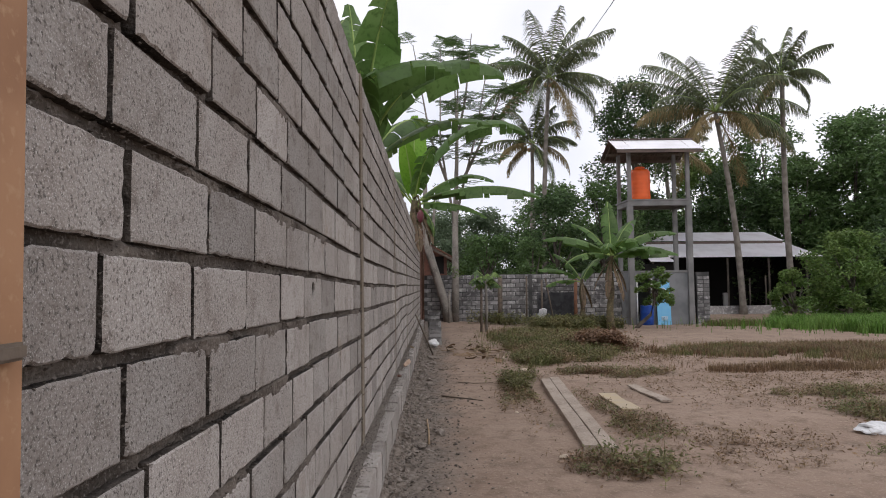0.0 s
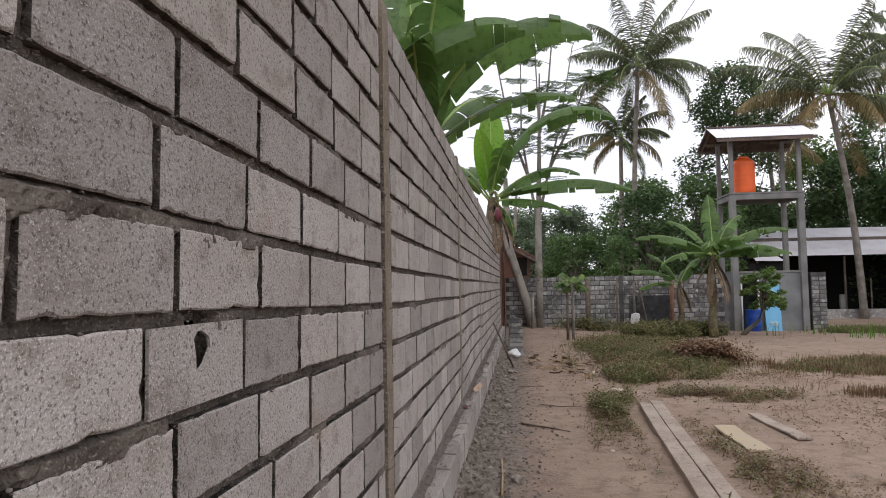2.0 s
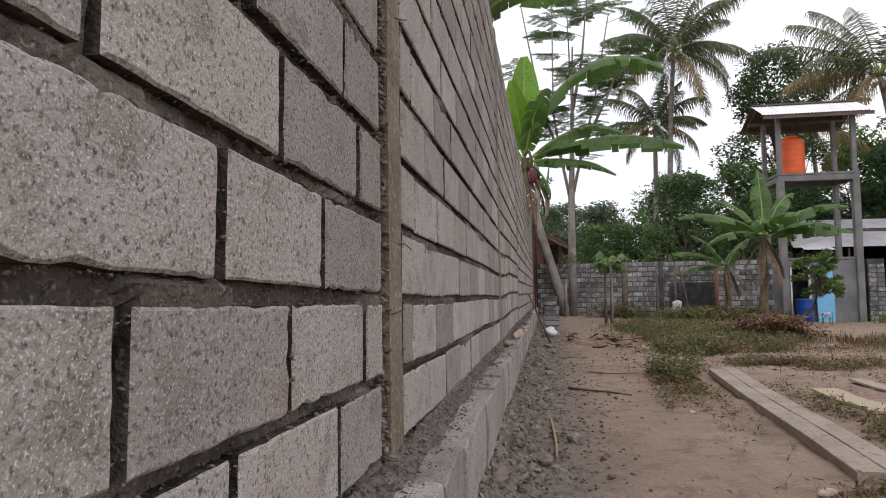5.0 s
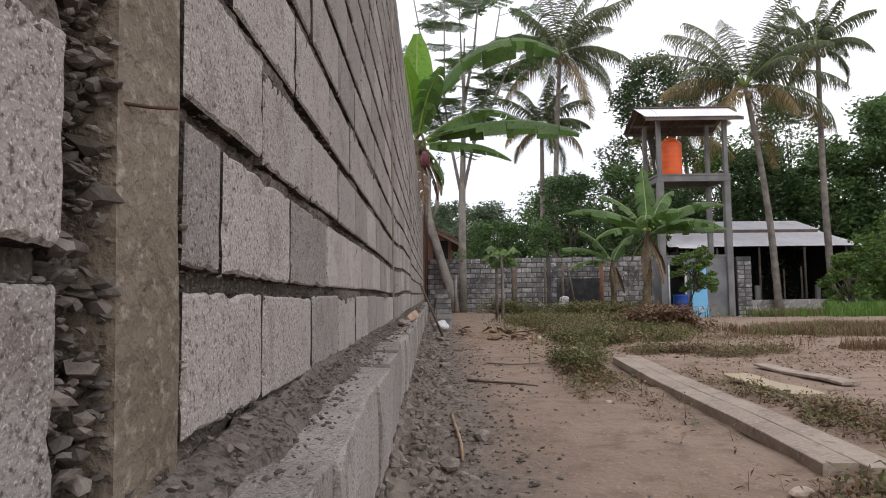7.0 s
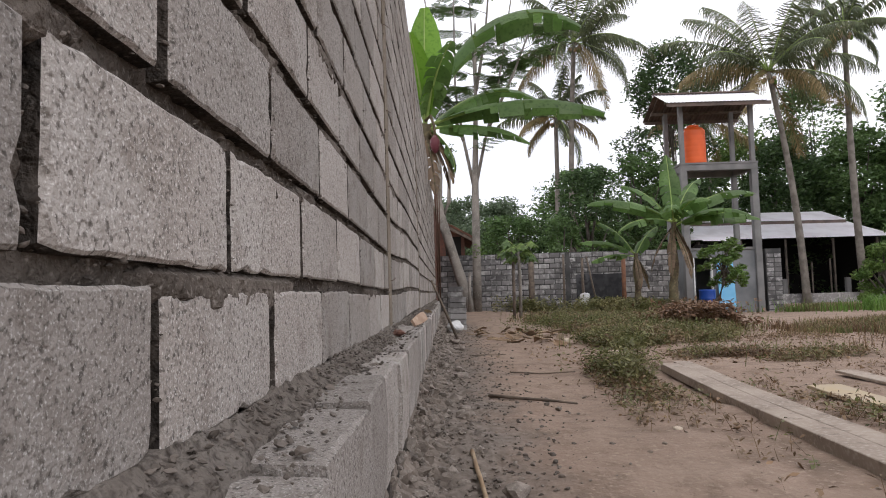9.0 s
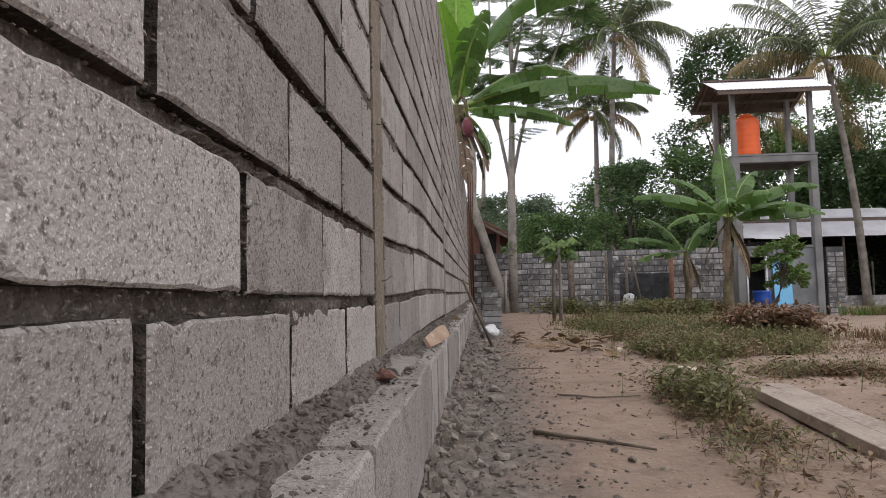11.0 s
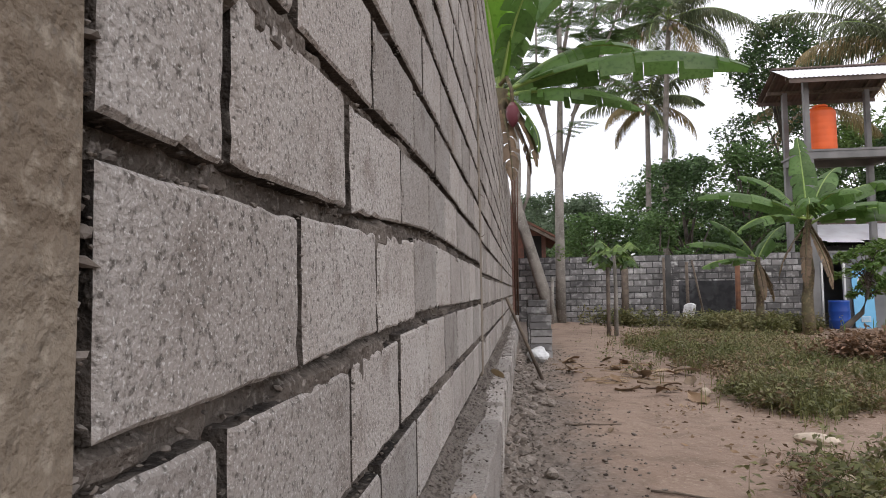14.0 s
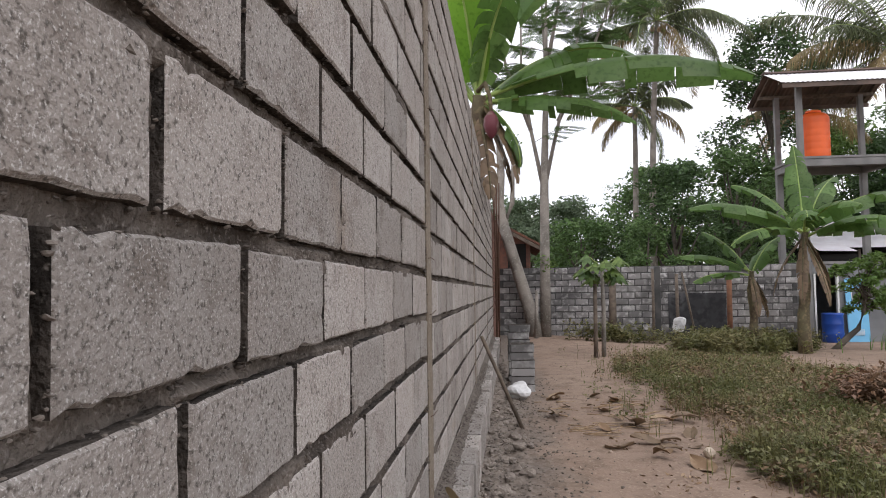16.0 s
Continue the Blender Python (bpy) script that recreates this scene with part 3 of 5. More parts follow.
def brick_field(count_rows, x_or_y0, length, z0, plane):
    out = []
    q = random.Random(5)
    for k in range(count_rows):
        u = (k % 2) * 0.11
        while u < length:
            d = q.uniform(0, 0.008)
            c = box_bm(0, 0.012 + d, u, min(u + 0.205, length), z0 + k * 0.075, z0 + k * 0.075 + 0.058)
            out.append(([plane(v.co) for v in c.verts], [tuple(v.index for v in f.verts) for f in c.faces]) if c.verts.index_update() is None else None)
            c.free()
            u += 0.222
    return join_data(out)


child("brick_courses", raw_mesh("brick_courses", *brick_field(40, 0, 7.2, 0.0, lambda c: Vector((WALL_X - 0.012 + c.x, 22.1 + c.y, c.z))), BRICK), side, "red bricks laid in courses")["kind"] = "stuff"
rod = thing("rebar_bundle", pose(WALL_X + 0.06, 21.95, ground_z(-0.4, 21.9)), "rusty upright reinforcing bars at the wall's end", "rebar")
for k in range(6):
    dx, dy = 0.05 * (k % 2), 0.22 * (k // 2)
    tube("bar", [(dx, dy, 0), (dx + 0.02 * math.sin(k), dy + 0.02, 1.6), (dx + 0.05 * math.sin(k * 2), dy, 3.3 + 0.15 * (k % 3))], [0.012] * 3, RUST, rod, sides=6)
for k in range(7):
    z = 0.4 + 0.4 * k
    tube("tie", [(-0.01, -0.02, z), (0.07, -0.01, z + 0.02), (0.07, 0.47, z), (-0.01, 0.46, z)], [0.007] * 4, RUST, rod, sides=5)


def house():
    h = thing("brick_house", pose(0, 0, 0), "small brick house with a dark tiled gable roof behind the wall", "house")
    def prism(pts, y0, y1):
        b = bmesh.new()
        f = b.faces.new([b.verts.new((x, y0, z)) for x, z in pts])
        r_ = bmesh.ops.extrude_face_region(b, geom=[f])
        for v in r_["geom"]:
            if isinstance(v, bmesh.types.BMVert):
                v.co.y = y1
        bmesh.ops.recalc_face_normals(b, faces=b.faces)
        return b
    part("wall", prism(((-4.0, -0.6), (0.55, -0.6), (0.55, 2.9), (-1.7, 4.15), (-4.0, 2.9)), 33.0, 38.5), BRICK, h, "dull red brick gable wall")
    # thin black panel on the gable in place of the opening's inner shade
    part("opening", box_bm(-0.25, 0.40, 32.97, 32.995, 2.1, 2.95), BLACK, h, "unglazed opening under the roof, its inner shade a black panel")
    part("roof", prism(((-1.7, 4.34), (0.98, 2.84), (0.98, 2.76), (-1.7, 4.24)), 32.1, 39.0), TILE, h, "dark tiled roof slope")
    part("roof", prism(((-1.702, 4.34), (-4.4, 2.84), (-4.4, 2.76), (-1.702, 4.24)), 32.1, 39.0), TILE, h, "dark tiled roof slope")
    part("barge_board", prism(((-1.7, 4.235), (0.95, 2.755), (0.95, 2.62), (-1.7, 4.10)), 32.12, 32.16), OLD_WOOD, h, "dark wooden barge board")
    return h


house()

# ---- water tower ----
TX0, TX1, TY0, TY1, TG = 9.30, 12.10, 31.6, 33.4, -0.75


def tower():
    t = thing("water_tower", pose(0, 0, 0), "grey concrete water tower with a sheet roof over a small washroom", "water tower")
    for x, y, w in ((TX0, TY0, 0.26), (TX1, TY0, 0.26), (TX0, TY1, 0.20), (TX1, TY1, 0.20)):
        part("lower_column", box_bm(x - w / 2, x + w / 2, y - w / 2, y + w / 2, TG - 0.2, 5.2, 0.012), TOWER, t, "grey concrete column")
        part("upper_column", box_bm(x - 0.085, x + 0.085, y - 0.085, y + 0.085, 5.5, 7.95, 0.01), TOWER, t)
    part("platform", box_bm(TX0 - 0.15, TX1 + 0.15, TY0 - 0.16, TY1 + 0.14, 5.42, 5.50, 0.01), TOWER, t, "concrete platform slab")
    part("beam", box_bm(TX0 - 0.13, TX1 + 0.13, TY0 - 0.14, TY0 + 0.11, 5.18, 5.416, 0.01), TOWER, t)
    part("beam", box_bm(TX0 - 0.1, TX1 + 0.1, TY1 - 0.1, TY1 + 0.1, 5.18, 5.416, 0.01), TOWER, t)
    part("beam", box_bm(TX0 - 0.1, TX0 + 0.1, TY0 + 0.112, TY1 - 0.102, 5.18, 5.416, 0.01), TOWER, t)
    part("beam", box_bm(TX1 - 0.1, TX1 + 0.1, TY0 + 0.112, TY1 - 0.102, 5.18, 5.416, 0.01), TOWER, t)
    for y in (TY0, TY1):
        part("roof_beam", box_bm(TX0 - 0.6, TX1 + 0.45, y - 0.05, y + 0.05, 7.90, 8.02), OLD_WOOD, t)
    for x in (TX0 - 0.5, TX0, (TX0 + TX1) / 2, TX1, TX1 + 0.4):
        bm = bmesh.new()
        for ya, za, yb, zb in ((TY0 - 0.55, 7.74, 32.5, 8.44), (32.5, 8.44, TY1 + 0.8, 7.72)):
            p = [bm.verts.new((x + dx, yy, zz + dz)) for dx in (-0.03, 0.03) for yy, zz in ((ya, za), (yb, zb)) for dz in (0, 0.09)]
            bmesh.ops.convex_hull(bm, input=p)
        part("rafter", bm, OLD_WOOD, t)
    # corrugated sheets
    for ya, za, yb, zb, mat in ((TY0 - 0.6, 7.82, 32.5, 8.54, TIN), (32.5, 8.54, TY1 + 0.85, 7.80, TIN)):
        n = 110
        xs = np.linspace(TX0 - 0.72, TX1 + 0.62, n)
        vs = [(x, yy, zz + 0.016 * math.sin(i * 1.6) + dz) for dz in (0, -0.006) for yy, zz in ((ya, za), (yb, zb)) for i, x in enumerate(xs)]
        fs = [(i, i + 1, n + i + 1, n + i) for i in range(n - 1)] + [(2 * n + i, 3 * n + i, 3 * n + i + 1, 2 * n + i + 1) for i in range(n - 1)]
        me = raw_mesh("roof_sheet", vs, fs, mat, smooth=True)
        me.materials.append(DARK_TIN)
        for i in range(n - 1, 2 * n - 2):
            me.polygons[i].material_index = 1
        child("roof_sheet", me, t, "pale corrugated roof sheet")
    for y in (TY0 - 0.55, TY1 + 0.6):
        part("fascia", box_bm(TX0 - 0.7, TX1 + 0.6, y - 0.012, y + 0.012, 7.66, 7.80), DARK_TIN, t)
    part("ridge_cap", box_bm(TX0 - 0.75, TX1 + 0.65, 32.38, 32.62, 8.545, 8.60, 0.01), DARK_TIN, t)
    # washroom under the tower
    part("room_wall", box_bm(10.72, TX1 - 0.13, TY0 - 0.02, TY0 + 0.10, TG - 0.2, 2.0), PLASTER, t, "dark grey plastered wall")
    part("room_wall", box_bm(TX0 + 0.13, 9.50, TY0 - 0.02, TY0 + 0.10, TG - 0.2, 2.0), PLASTER, t, "dark grey plastered wall")
    part("lintel", box_bm(9.504, 10.716, TY0 - 0.02, TY0 + 0.10, 1.72, 2.0), PLASTER, t)
    part("room_wall", box_bm(TX0 - 0.02, TX0 + 0.1, TY0 + 0.134, TY1 - 0.104, TG - 0.2, 2.0), PLASTER, t)
    part("room_wall", box_bm(TX1 - 0.1, TX1 + 0.02, TY0 + 0.134, TY1 - 0.104, TG - 0.2, 2.0), PLASTER, t)
    part("room_wall", box_bm(TX0 + 0.104, TX1 - 0.104, TY1 - 0.06, TY1 + 0.06, TG - 0.2, 2.0), PLASTER, t)
    part("room_roof", box_bm(TX0 - 0.05, TX1 + 0.05, TY0 - 0.06, TY1 + 0.05, 2.006, 2.10, 0.01), TOWER, t)
    part("door_frame", box_bm(9.504, 9.56, TY0 - 0.05, TY0 + 0.06, TG - 0.1, 1.716), WHITE, t, "pale door frame")
    part("door_frame", box_bm(10.20, 10.26, TY0 - 0.05, TY0 + 0.06, TG - 0.1, 1.716), WHITE, t, "pale door frame")
    part("room_wall", box_bm(10.264, 10.716, TY0 - 0.02, TY0 + 0.10, TG - 0.2, 1.716), PLASTER, t)
    return t


tower()


def lathe(name, profile, mat, parent, label="", sides=28):
    vs = [(r_ * math.cos(2 * math.pi * k / sides), r_ * math.sin(2 * math.pi * k / sides), z) for r_, z in profile for k in range(sides)]
    fs = [(i * sides + k, i * sides + (k + 1) % sides, (i + 1) * sides + (k + 1) % sides, (i + 1) * sides + k) for i in range(len(profile) - 1) for k in range(sides)]
    fs += [tuple(range(sides))[::-1], tuple((len(profile) - 1) * sides + k for k in range(sides))]
    return child(name, raw_mesh(name, vs, fs, mat, smooth=True), parent, label)


tank = thing("water_tank", pose(10.02, 32.25, 5.50), "bright orange plastic water tank on the tower", "water tank")
prof = [(0.44, 0.0), (0.465, 0.04)]
for k in range(6):
    z = 0.10 + 0.22 * k
    prof += [(0.470, z), (0.474, z + 0.03), (0.474, z + 0.16), (0.470, z + 0.19)]
lathe("body", prof + [(0.46, 1.42), (0.38, 1.52), (0.22, 1.57)], TANK, tank)
lathe("lid", [(0.23, 1.57), (0.24, 1.59), (0.24, 1.64), (0.20, 1.66)], TANK, tank, "orange screw lid")
tube("pipe", [(-0.42, -0.2, -0.0), (-0.53, -0.25, 0.1), (-0.53, -0.25, 1.3), (-0.4, -0.2, 1.42)], [0.022] * 4, WHITE, tank, "pale feed pipe")

barrel = thing("water_barrel", pose(9.88, 31.25, ground_z(9.9, 31.2)), "deep blue plastic water barrel beside the door", "barrel")
lathe("body", [(0.27, 0), (0.30, 0.03), (0.305, 0.25), (0.315, 0.28), (0.305, 0.31), (0.305, 0.55), (0.315, 0.58), (0.305, 0.61), (0.30, 0.84), (0.31, 0.87), (0.31, 0.92), (0.27, 0.925)], BLUE, barrel)
tube("tap", [(0, -0.29, 0.18), (0, -0.36, 0.18), (0, -0.37, 0.14)], [0.014] * 3, BLACK, barrel)

door = thing("blue_door", pose(10.42, 31.36, ground_z(10.5, 31.3), -4, 0, 4), "light blue door leaf with a round window leaning on the wall", "door")
bm = bmesh.new()
outer = [bm.verts.new((x, 0, z)) for x, z in ((0, 0), (0.66, 0), (0.66, 2.02), (0, 2.02))]
ring_v = [bm.verts.new((0.33 + 0.15 * math.cos(a), 0, 1.48 + 0.24 * math.sin(a))) for a in np.linspace(0, 2 * math.pi, 24, endpoint=False)]
eo = [bm.edges.new((outer[i], outer[(i + 1) % 4])) for i in range(4)] + [bm.edges.new((ring_v[i], ring_v[(i + 1) % 24])) for i in range(24)]
bmesh.ops.triangle_fill(bm, edges=eo, use_beauty=True, normal=(0, -1, 0))
bmesh.ops.solidify(bm, geom=bm.faces[:], thickness=0.035)
part("leaf", bm, DOOR_BLUE, door)
part("vent", box_bm(0.18, 0.48, -0.03, -0.012, 0.22, 0.40, 0.004), WHITE, door, "pale louvred vent")
for k in range(4):
    part("slat", box_bm(0.20, 0.46, -0.042, -0.032, 0.25 + 0.036 * k, 0.265 + 0.036 * k), DOOR_BLUE, door)
vs, fs = tube_data([(0.33 + 0.16 * math.cos(a), -0.012, 1.48 + 0.25 * math.sin(a)) for a in np.linspace(0, 2 * math.pi, 25)], [0.016] * 25, 6, False)
child("window_ring", raw_mesh("window_ring", vs, fs, WHITE, smooth=True), door, "pale ring round the window")

# brick pier right of the tower
pier = new("pier_east", None)
tagged(pier, "weathered block pier beside the washroom", "pier", kind="structure")
part("mortar", box_bm(12.35, 12.95, 31.5, 31.75, -1.0, 2.0), OLD_MORTAR, pier)
pier_mesh = block_mesh("block", 0.27, 0.15, 0.03, 77, OLD_BLOCK)
for k in range(14):
    for c in range(2):
        child("block", pier_mesh, pier, m=pose(12.5 + 0.30 * c + (0.0 if k % 2 else 0.015), 31.485, -0.68 + 0.185 * k, 0, 0, -90))

# ---- shed ----
def shed():
    g = -0.75
    s = thing("open_shed", pose(0, 0, 0), "long open cattle shed with pale sheet roofs and a dark interior", "shed")
    def slab(name, pts, mat, label=""):
        b = bmesh.new()
        f = b.faces.new([b.verts.new(p) for p in pts])
        bmesh.ops.solidify(b, geom=[f], thickness=0.05)
        return part(name, b, mat, s, label)
    slab("lower_roof", [(13.0, 41.2, 2.98), (24.2, 41.2, 2.93), (23.0, 43.6, 3.95), (13.4, 43.6, 4.0)], TIN, "pale sheet roof")
    slab("upper_roof", [(14.0, 43.4, 4.12), (22.9, 43.4, 4.05), (22.6, 45.4, 4.75), (14.2, 45.4, 4.8)], TIN, "pale sheet roof")
    # dark strip added as the shaded gap between the two roofs
    part("roof_shadow_board", box_bm(13.8, 22.8, 43.42, 43.5, 3.82, 4.06), DARK_TIN, s)
    # inner walls and ceiling coloured near-black to stand for shade under the roofs
    part("back_wall", box_bm(13.2, 23.8, 46.4, 46.6, g - 0.2, 3.6), BLACK, s, "boarded back wall, near-black for the shade inside")
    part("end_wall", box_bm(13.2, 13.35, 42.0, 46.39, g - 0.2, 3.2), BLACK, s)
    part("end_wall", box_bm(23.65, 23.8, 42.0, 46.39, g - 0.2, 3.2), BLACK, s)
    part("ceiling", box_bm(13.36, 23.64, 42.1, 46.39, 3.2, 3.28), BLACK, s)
    part("floor", box_bm(13.36, 23.64, 42.0, 46.39, g - 0.2, g + 0.06), DARK_BARK, s)
    for x in (13.6, 15.9, 18.3, 20.9, 23.3):
        part("post", box_bm(x - 0.05, x + 0.05, 41.5, 41.6, g - 0.2, 2.9, 0.01), DARK_BARK, s)
    for x in (17.9, 21.3):
        part("manger_post", box_bm(x - 0.13, x + 0.13, 41.0, 41.2, g - 0.2, 0.75, 0.02), TOWER, s, "pale short concrete post")
    for x in (19.6, 20.6, 22.4):
        part("thin_pole", box_bm(x - 0.035, x + 0.035, 41.4, 41.47, g - 0.2, 1.3 + 0.5 * math.sin(x)), DARK_BARK, s)
    part("low_wall", box_bm(12.98, 24.5, 40.6, 40.8, g - 0.3, -0.05), OLD_BLOCK, s, "low grey block kerb wall")
    slab("small_roof", [(11.6, 35.8, 2.62), (13.0, 35.8, 2.58), (12.9, 37.0, 2.95), (11.7, 37.0, 2.98)], TIN, "pale sheet lean-to roof")
    # lean-to body black as well, as the shade beneath its roof
    part("lean_to_wall", box_bm(11.7, 13.2, 36.2, 37.2, g - 0.3, 2.5), BLACK, s)
    return s


shed()

RED_WOOD = material("reddish_wood", (0.22, 0.105, 0.06), 0.85, var=[(6, (0.15, 0.075, 0.05), 0.4, 0.65)], bump=[(40, 0.4, 0.005)])


# ---- boards, sticks and debris on the ground ----
def board(x0, y0, x1, y1, width, thick, z, mat, label, category="plank"):
    d = math.hypot(x1 - x0, y1 - y0)
    m = pose((x0 + x1) / 2, (y0 + y1) / 2, z, 0, 0, math.degrees(math.atan2(y1 - y0, x1 - x0)))
    b = bmesh.new()
    n = 14
    ring = []
    for i in range(n + 1):
        u = -d / 2 + d * i / n
        w = width / 2 + 0.003 * math.sin(i * 1.7)
        s = 0.008 * math.sin(i * 0.55)
        ring.append([b.verts.new(c) for c in ((u, -w, s), (u, w, s), (u, w, s + thick - 0.004), (u, w - 0.005, s + thick), (u, -w + 0.005, s + thick), (u, -w, s + thick - 0.004))])
    for r0, r1 in zip(ring, ring[1:]):
        for k in range(6):
            b.faces.new((r0[k], r0[(k + 1) % 6], r1[(k + 1) % 6], r1[k]))
    b.faces.new(ring[0][::-1])
    b.faces.new(ring[-1])
    bmesh.ops.recalc_face_normals(b, faces=b.faces)
    me = bpy.data.meshes.new("plank")
    b.to_mesh(me)
    b.free()
    me.materials.append(mat)
    ob = new("plank", me)
    ob.matrix_basis = m
    return tagged(ob, label, category, "boards lying on the ground")


board(1.590, 7.18, 1.865, 11.78, 0.165, 0.07, 0.0, TIMBER, "long grey-brown sawn plank lying on the ground")
board(1.772, 7.12, 2.055, 11.98, 0.160, 0.062, 0.0, TIMBER, "long grey-brown sawn plank lying beside its twin")
board(2.61, 9.20, 2.58, 10.40, 0.26, 0.025, 0.02, YELLOW_WOOD, "short pale yellow board lying flat on the soil")
board(3.30, 9.80, 3.21, 11.20, 0.17, 0.025, 0.015, TIMBER, "short thin greyish board lying on the soil")

# formwork board at the first post
bm = box_bm(WALL_X + 0.008, WALL_X + 0.030, 0.76, 0.890, 0.4, 3.2, 0.004)
tagged(part("formwork_board", bm, ORANGE_WOOD, None), "upright orange-brown formwork board against the block wall", "board")
bm = box_bm(WALL_X + 0.032, WALL_X + 0.046, 0.76, 0.872, 1.755, 1.775, 0.004)
tagged(part("formwork_cleat", bm, OLD_WOOD, None), "small dark wooden cleat nailed across the formwork", "cleat")


def stick(name, pts, r0, r1, mat, label, category="stick"):
    n = len(pts)
    return tagged(tube(name, pts, [r0 + (r1 - r0) * i / (n - 1) for i in range(n)], mat, sides=6), label, category)


def lying(x0, y0, x1, y1, r, n=6, wob=0.03, seed=0):
    out = []
    for i in range(n):
        u = i / (n - 1)
        x = x0 + (x1 - x0) * u + wob * math.sin(3 * u + seed)
        y = y0 + (y1 - y0) * u + wob * math.cos(4 * u + seed)
        out.append((x, y, ground_z(x, y) + r + 0.004))
    return out


stick("pole", [(-0.10, 16.25, 0.0), (-0.30, 16.12, 0.49), (-0.505, 15.98, 0.99)], 0.022, 0.018, OLD_WOOD, "brown wooden pole leaning against the block wall", "pole")
stick("branch", lying(0.05, 10.66, 0.66, 10.22, 0.014), 0.016, 0.007, OLD_WOOD, "dark crooked branch lying on the mud")
stick("branch", lying(-0.16, 8.75, -0.13, 7.75, 0.012, wob=0.01), 0.013, 0.010, STRAW, "pale dry stick lying on the bank")
stick("branch", lying(0.35, 11.9, 0.95, 11.8, 0.007), 0.008, 0.004, OLD_WOOD, "thin dark twig lying on the path")
stick("branch", lying(0.0, 13.6, 0.45, 13.75, 0.008), 0.008, 0.004, OLD_WOOD, "thin dark twig lying on the path")
q = random.Random(4)
for k in range(54):
    if k < 26:
        x, y = 0.75 + q.uniform(-0.4, 0.45), 16.3 + q.uniform(-0.3, 0.3)
    else:
        x, y = q.uniform(0.05, 1.3), 17.4 + q.uniform(-0.5, 0.6)
    a, d = q.uniform(-0.6, 0.6), q.uniform(0.10, 0.4)
    stick("stalk", lying(x, y, x + d * math.cos(a), y + d * math.sin(a), 0.006, 4, 0.02, k), 0.007, 0.003, STRAW, "broken dry stalk in a small heap on the path")["group"] = "dry stalks on the path"


def curled_leaf(x, y, size, az, mat, seed, tilt=12):
    vs, fs = [], []
    n, mcount = 7, 4
    for i in range(n + 1):
        u = i / n
        w = 0.30 * math.sin(math.pi * min(1, 0.08 + u)) ** 0.7
        for j in range(mcount + 1):
            v = j / mcount * 2 - 1
            vs.append((size * (u - 0.5), size * w * v, size * (0.10 * abs(v) + 0.16 * math.sin(u * 2.7 + seed) + 0.05 * noise.noise(Vector((u * 4, v * 2, seed)))) + size * 0.12))
    for i in range(n):
        for j in range(mcount):
            a = i * (mcount + 1) + j
            fs.append((a, a + 1, a + mcount + 2, a + mcount + 1))
    ob = new("dry_leaf", raw_mesh("dry_leaf", vs, fs, mat, smooth=True))
    ob.matrix_basis = pose(x, y, ground_z(x, y) - 0.004, tilt * math.sin(seed), 5, az)
    return tagged(ob, "curled dry banana leaf piece lying on the soil", "dry leaf", "fallen dry leaves")


for k in range(46):
    if k < 24:
        x, y = 1.35 + q.gauss(0, 0.28), 15.9 + q.gauss(0, 0.75)
    elif k < 36:
        x, y = q.uniform(0.2, 1.2), q.uniform(16.5, 18.5)
    else:
        x, y = q.uniform(0.1, 3.5), q.uniform(8, 15)
    curled_leaf(x, y, q.uniform(0.10, 0.34) if k < 36 else q.uniform(0.04, 0.09), q.uniform(0, 360), DRY_BANANA if q.random() < 0.7 else LITTER, k)

for x, y, sx, sy, sz, label in ((1.68, 13.1, 0.28, 0.15, 0.085, "pale flat stone lying on the path"), (1.45, 12.15, 0.16, 0.10, 0.05, "pale small stone beside the weeds"), (1.50, 15.25, 0.14, 0.10, 0.10, "pale stone beside fallen leaves"),
                                (1.05, 9.2, 0.06, 0.05, 0.03, "pale stone half sunk in soil"), (2.3, 16.2, 0.16, 0.12, 0.12, "pale stone among the weeds"),
                                (2.9, 15.7, 0.14, 0.10, 0.10, "pale stone among the weeds"), (2.2, 19.3, 0.22, 0.16, 0.16, "pale stone among the weeds"), (1.25, 6.9, 0.12, 0.08, 0.06, "pale stone near the planks")):
    ob = new("stone", lump("stone", PALE_STONE, (sx, sy, sz), x * 7))
    ob.matrix_basis = pose(x, y, ground_z(x, y) - 0.012, 0, 0, x * 300)
    tagged(ob, label, "stone", "pale stones")
q = random.Random(8)
for k in range(85):
    x, y = -0.33 + 0.13 * abs(q.gauss(0, 1)), q.uniform(4.5, 19)
    sz = q.uniform(0.03, 0.10)
    ob = new("stone", lump("stone", STONE, (sz * 1.3, sz, sz * 0.8), k + 0.5, 0.6))
    ob.matrix_basis = pose(x, y, ground_z(x, y) - 0.02, 0, 0, q.uniform(0, 360))
    tagged(ob, "rough grey rubble stone in the muddy bank", "stone", "rubble stones on the bank")

# offcuts on the ledge
def offcut(y, z, length, height, mat, label, turn, tip=0, x=-0.465, name="wood_offcut", category="wood offcut"):
    b = bmesh.new()
    prof = [(-0.5, 0), (0.5, 0), (0.5, 0.75), (0.38, 0.98), (0.1, 1.0), (-0.25, 0.8), (-0.5, 0.45)]
    f = b.faces.new([b.verts.new((0, u * length, v * height)) for u, v in prof])
    bmesh.ops.solidify(b, geom=[f], thickness=0.016)
    ob = part(name, b, mat, None)
    ob.matrix_basis = pose(x, y, z, 0, tip, turn)
    return tagged(ob, label, category)


CHIP_WOOD = material("split_reddish_wood", (0.40, 0.285, 0.205), 0.85, var=[(9, (0.28, 0.185, 0.13), 0.42, 0.65), (55, (0.50, 0.40, 0.31), 0.54, 0.72)], bump=[(60, 0.5, 0.005)])


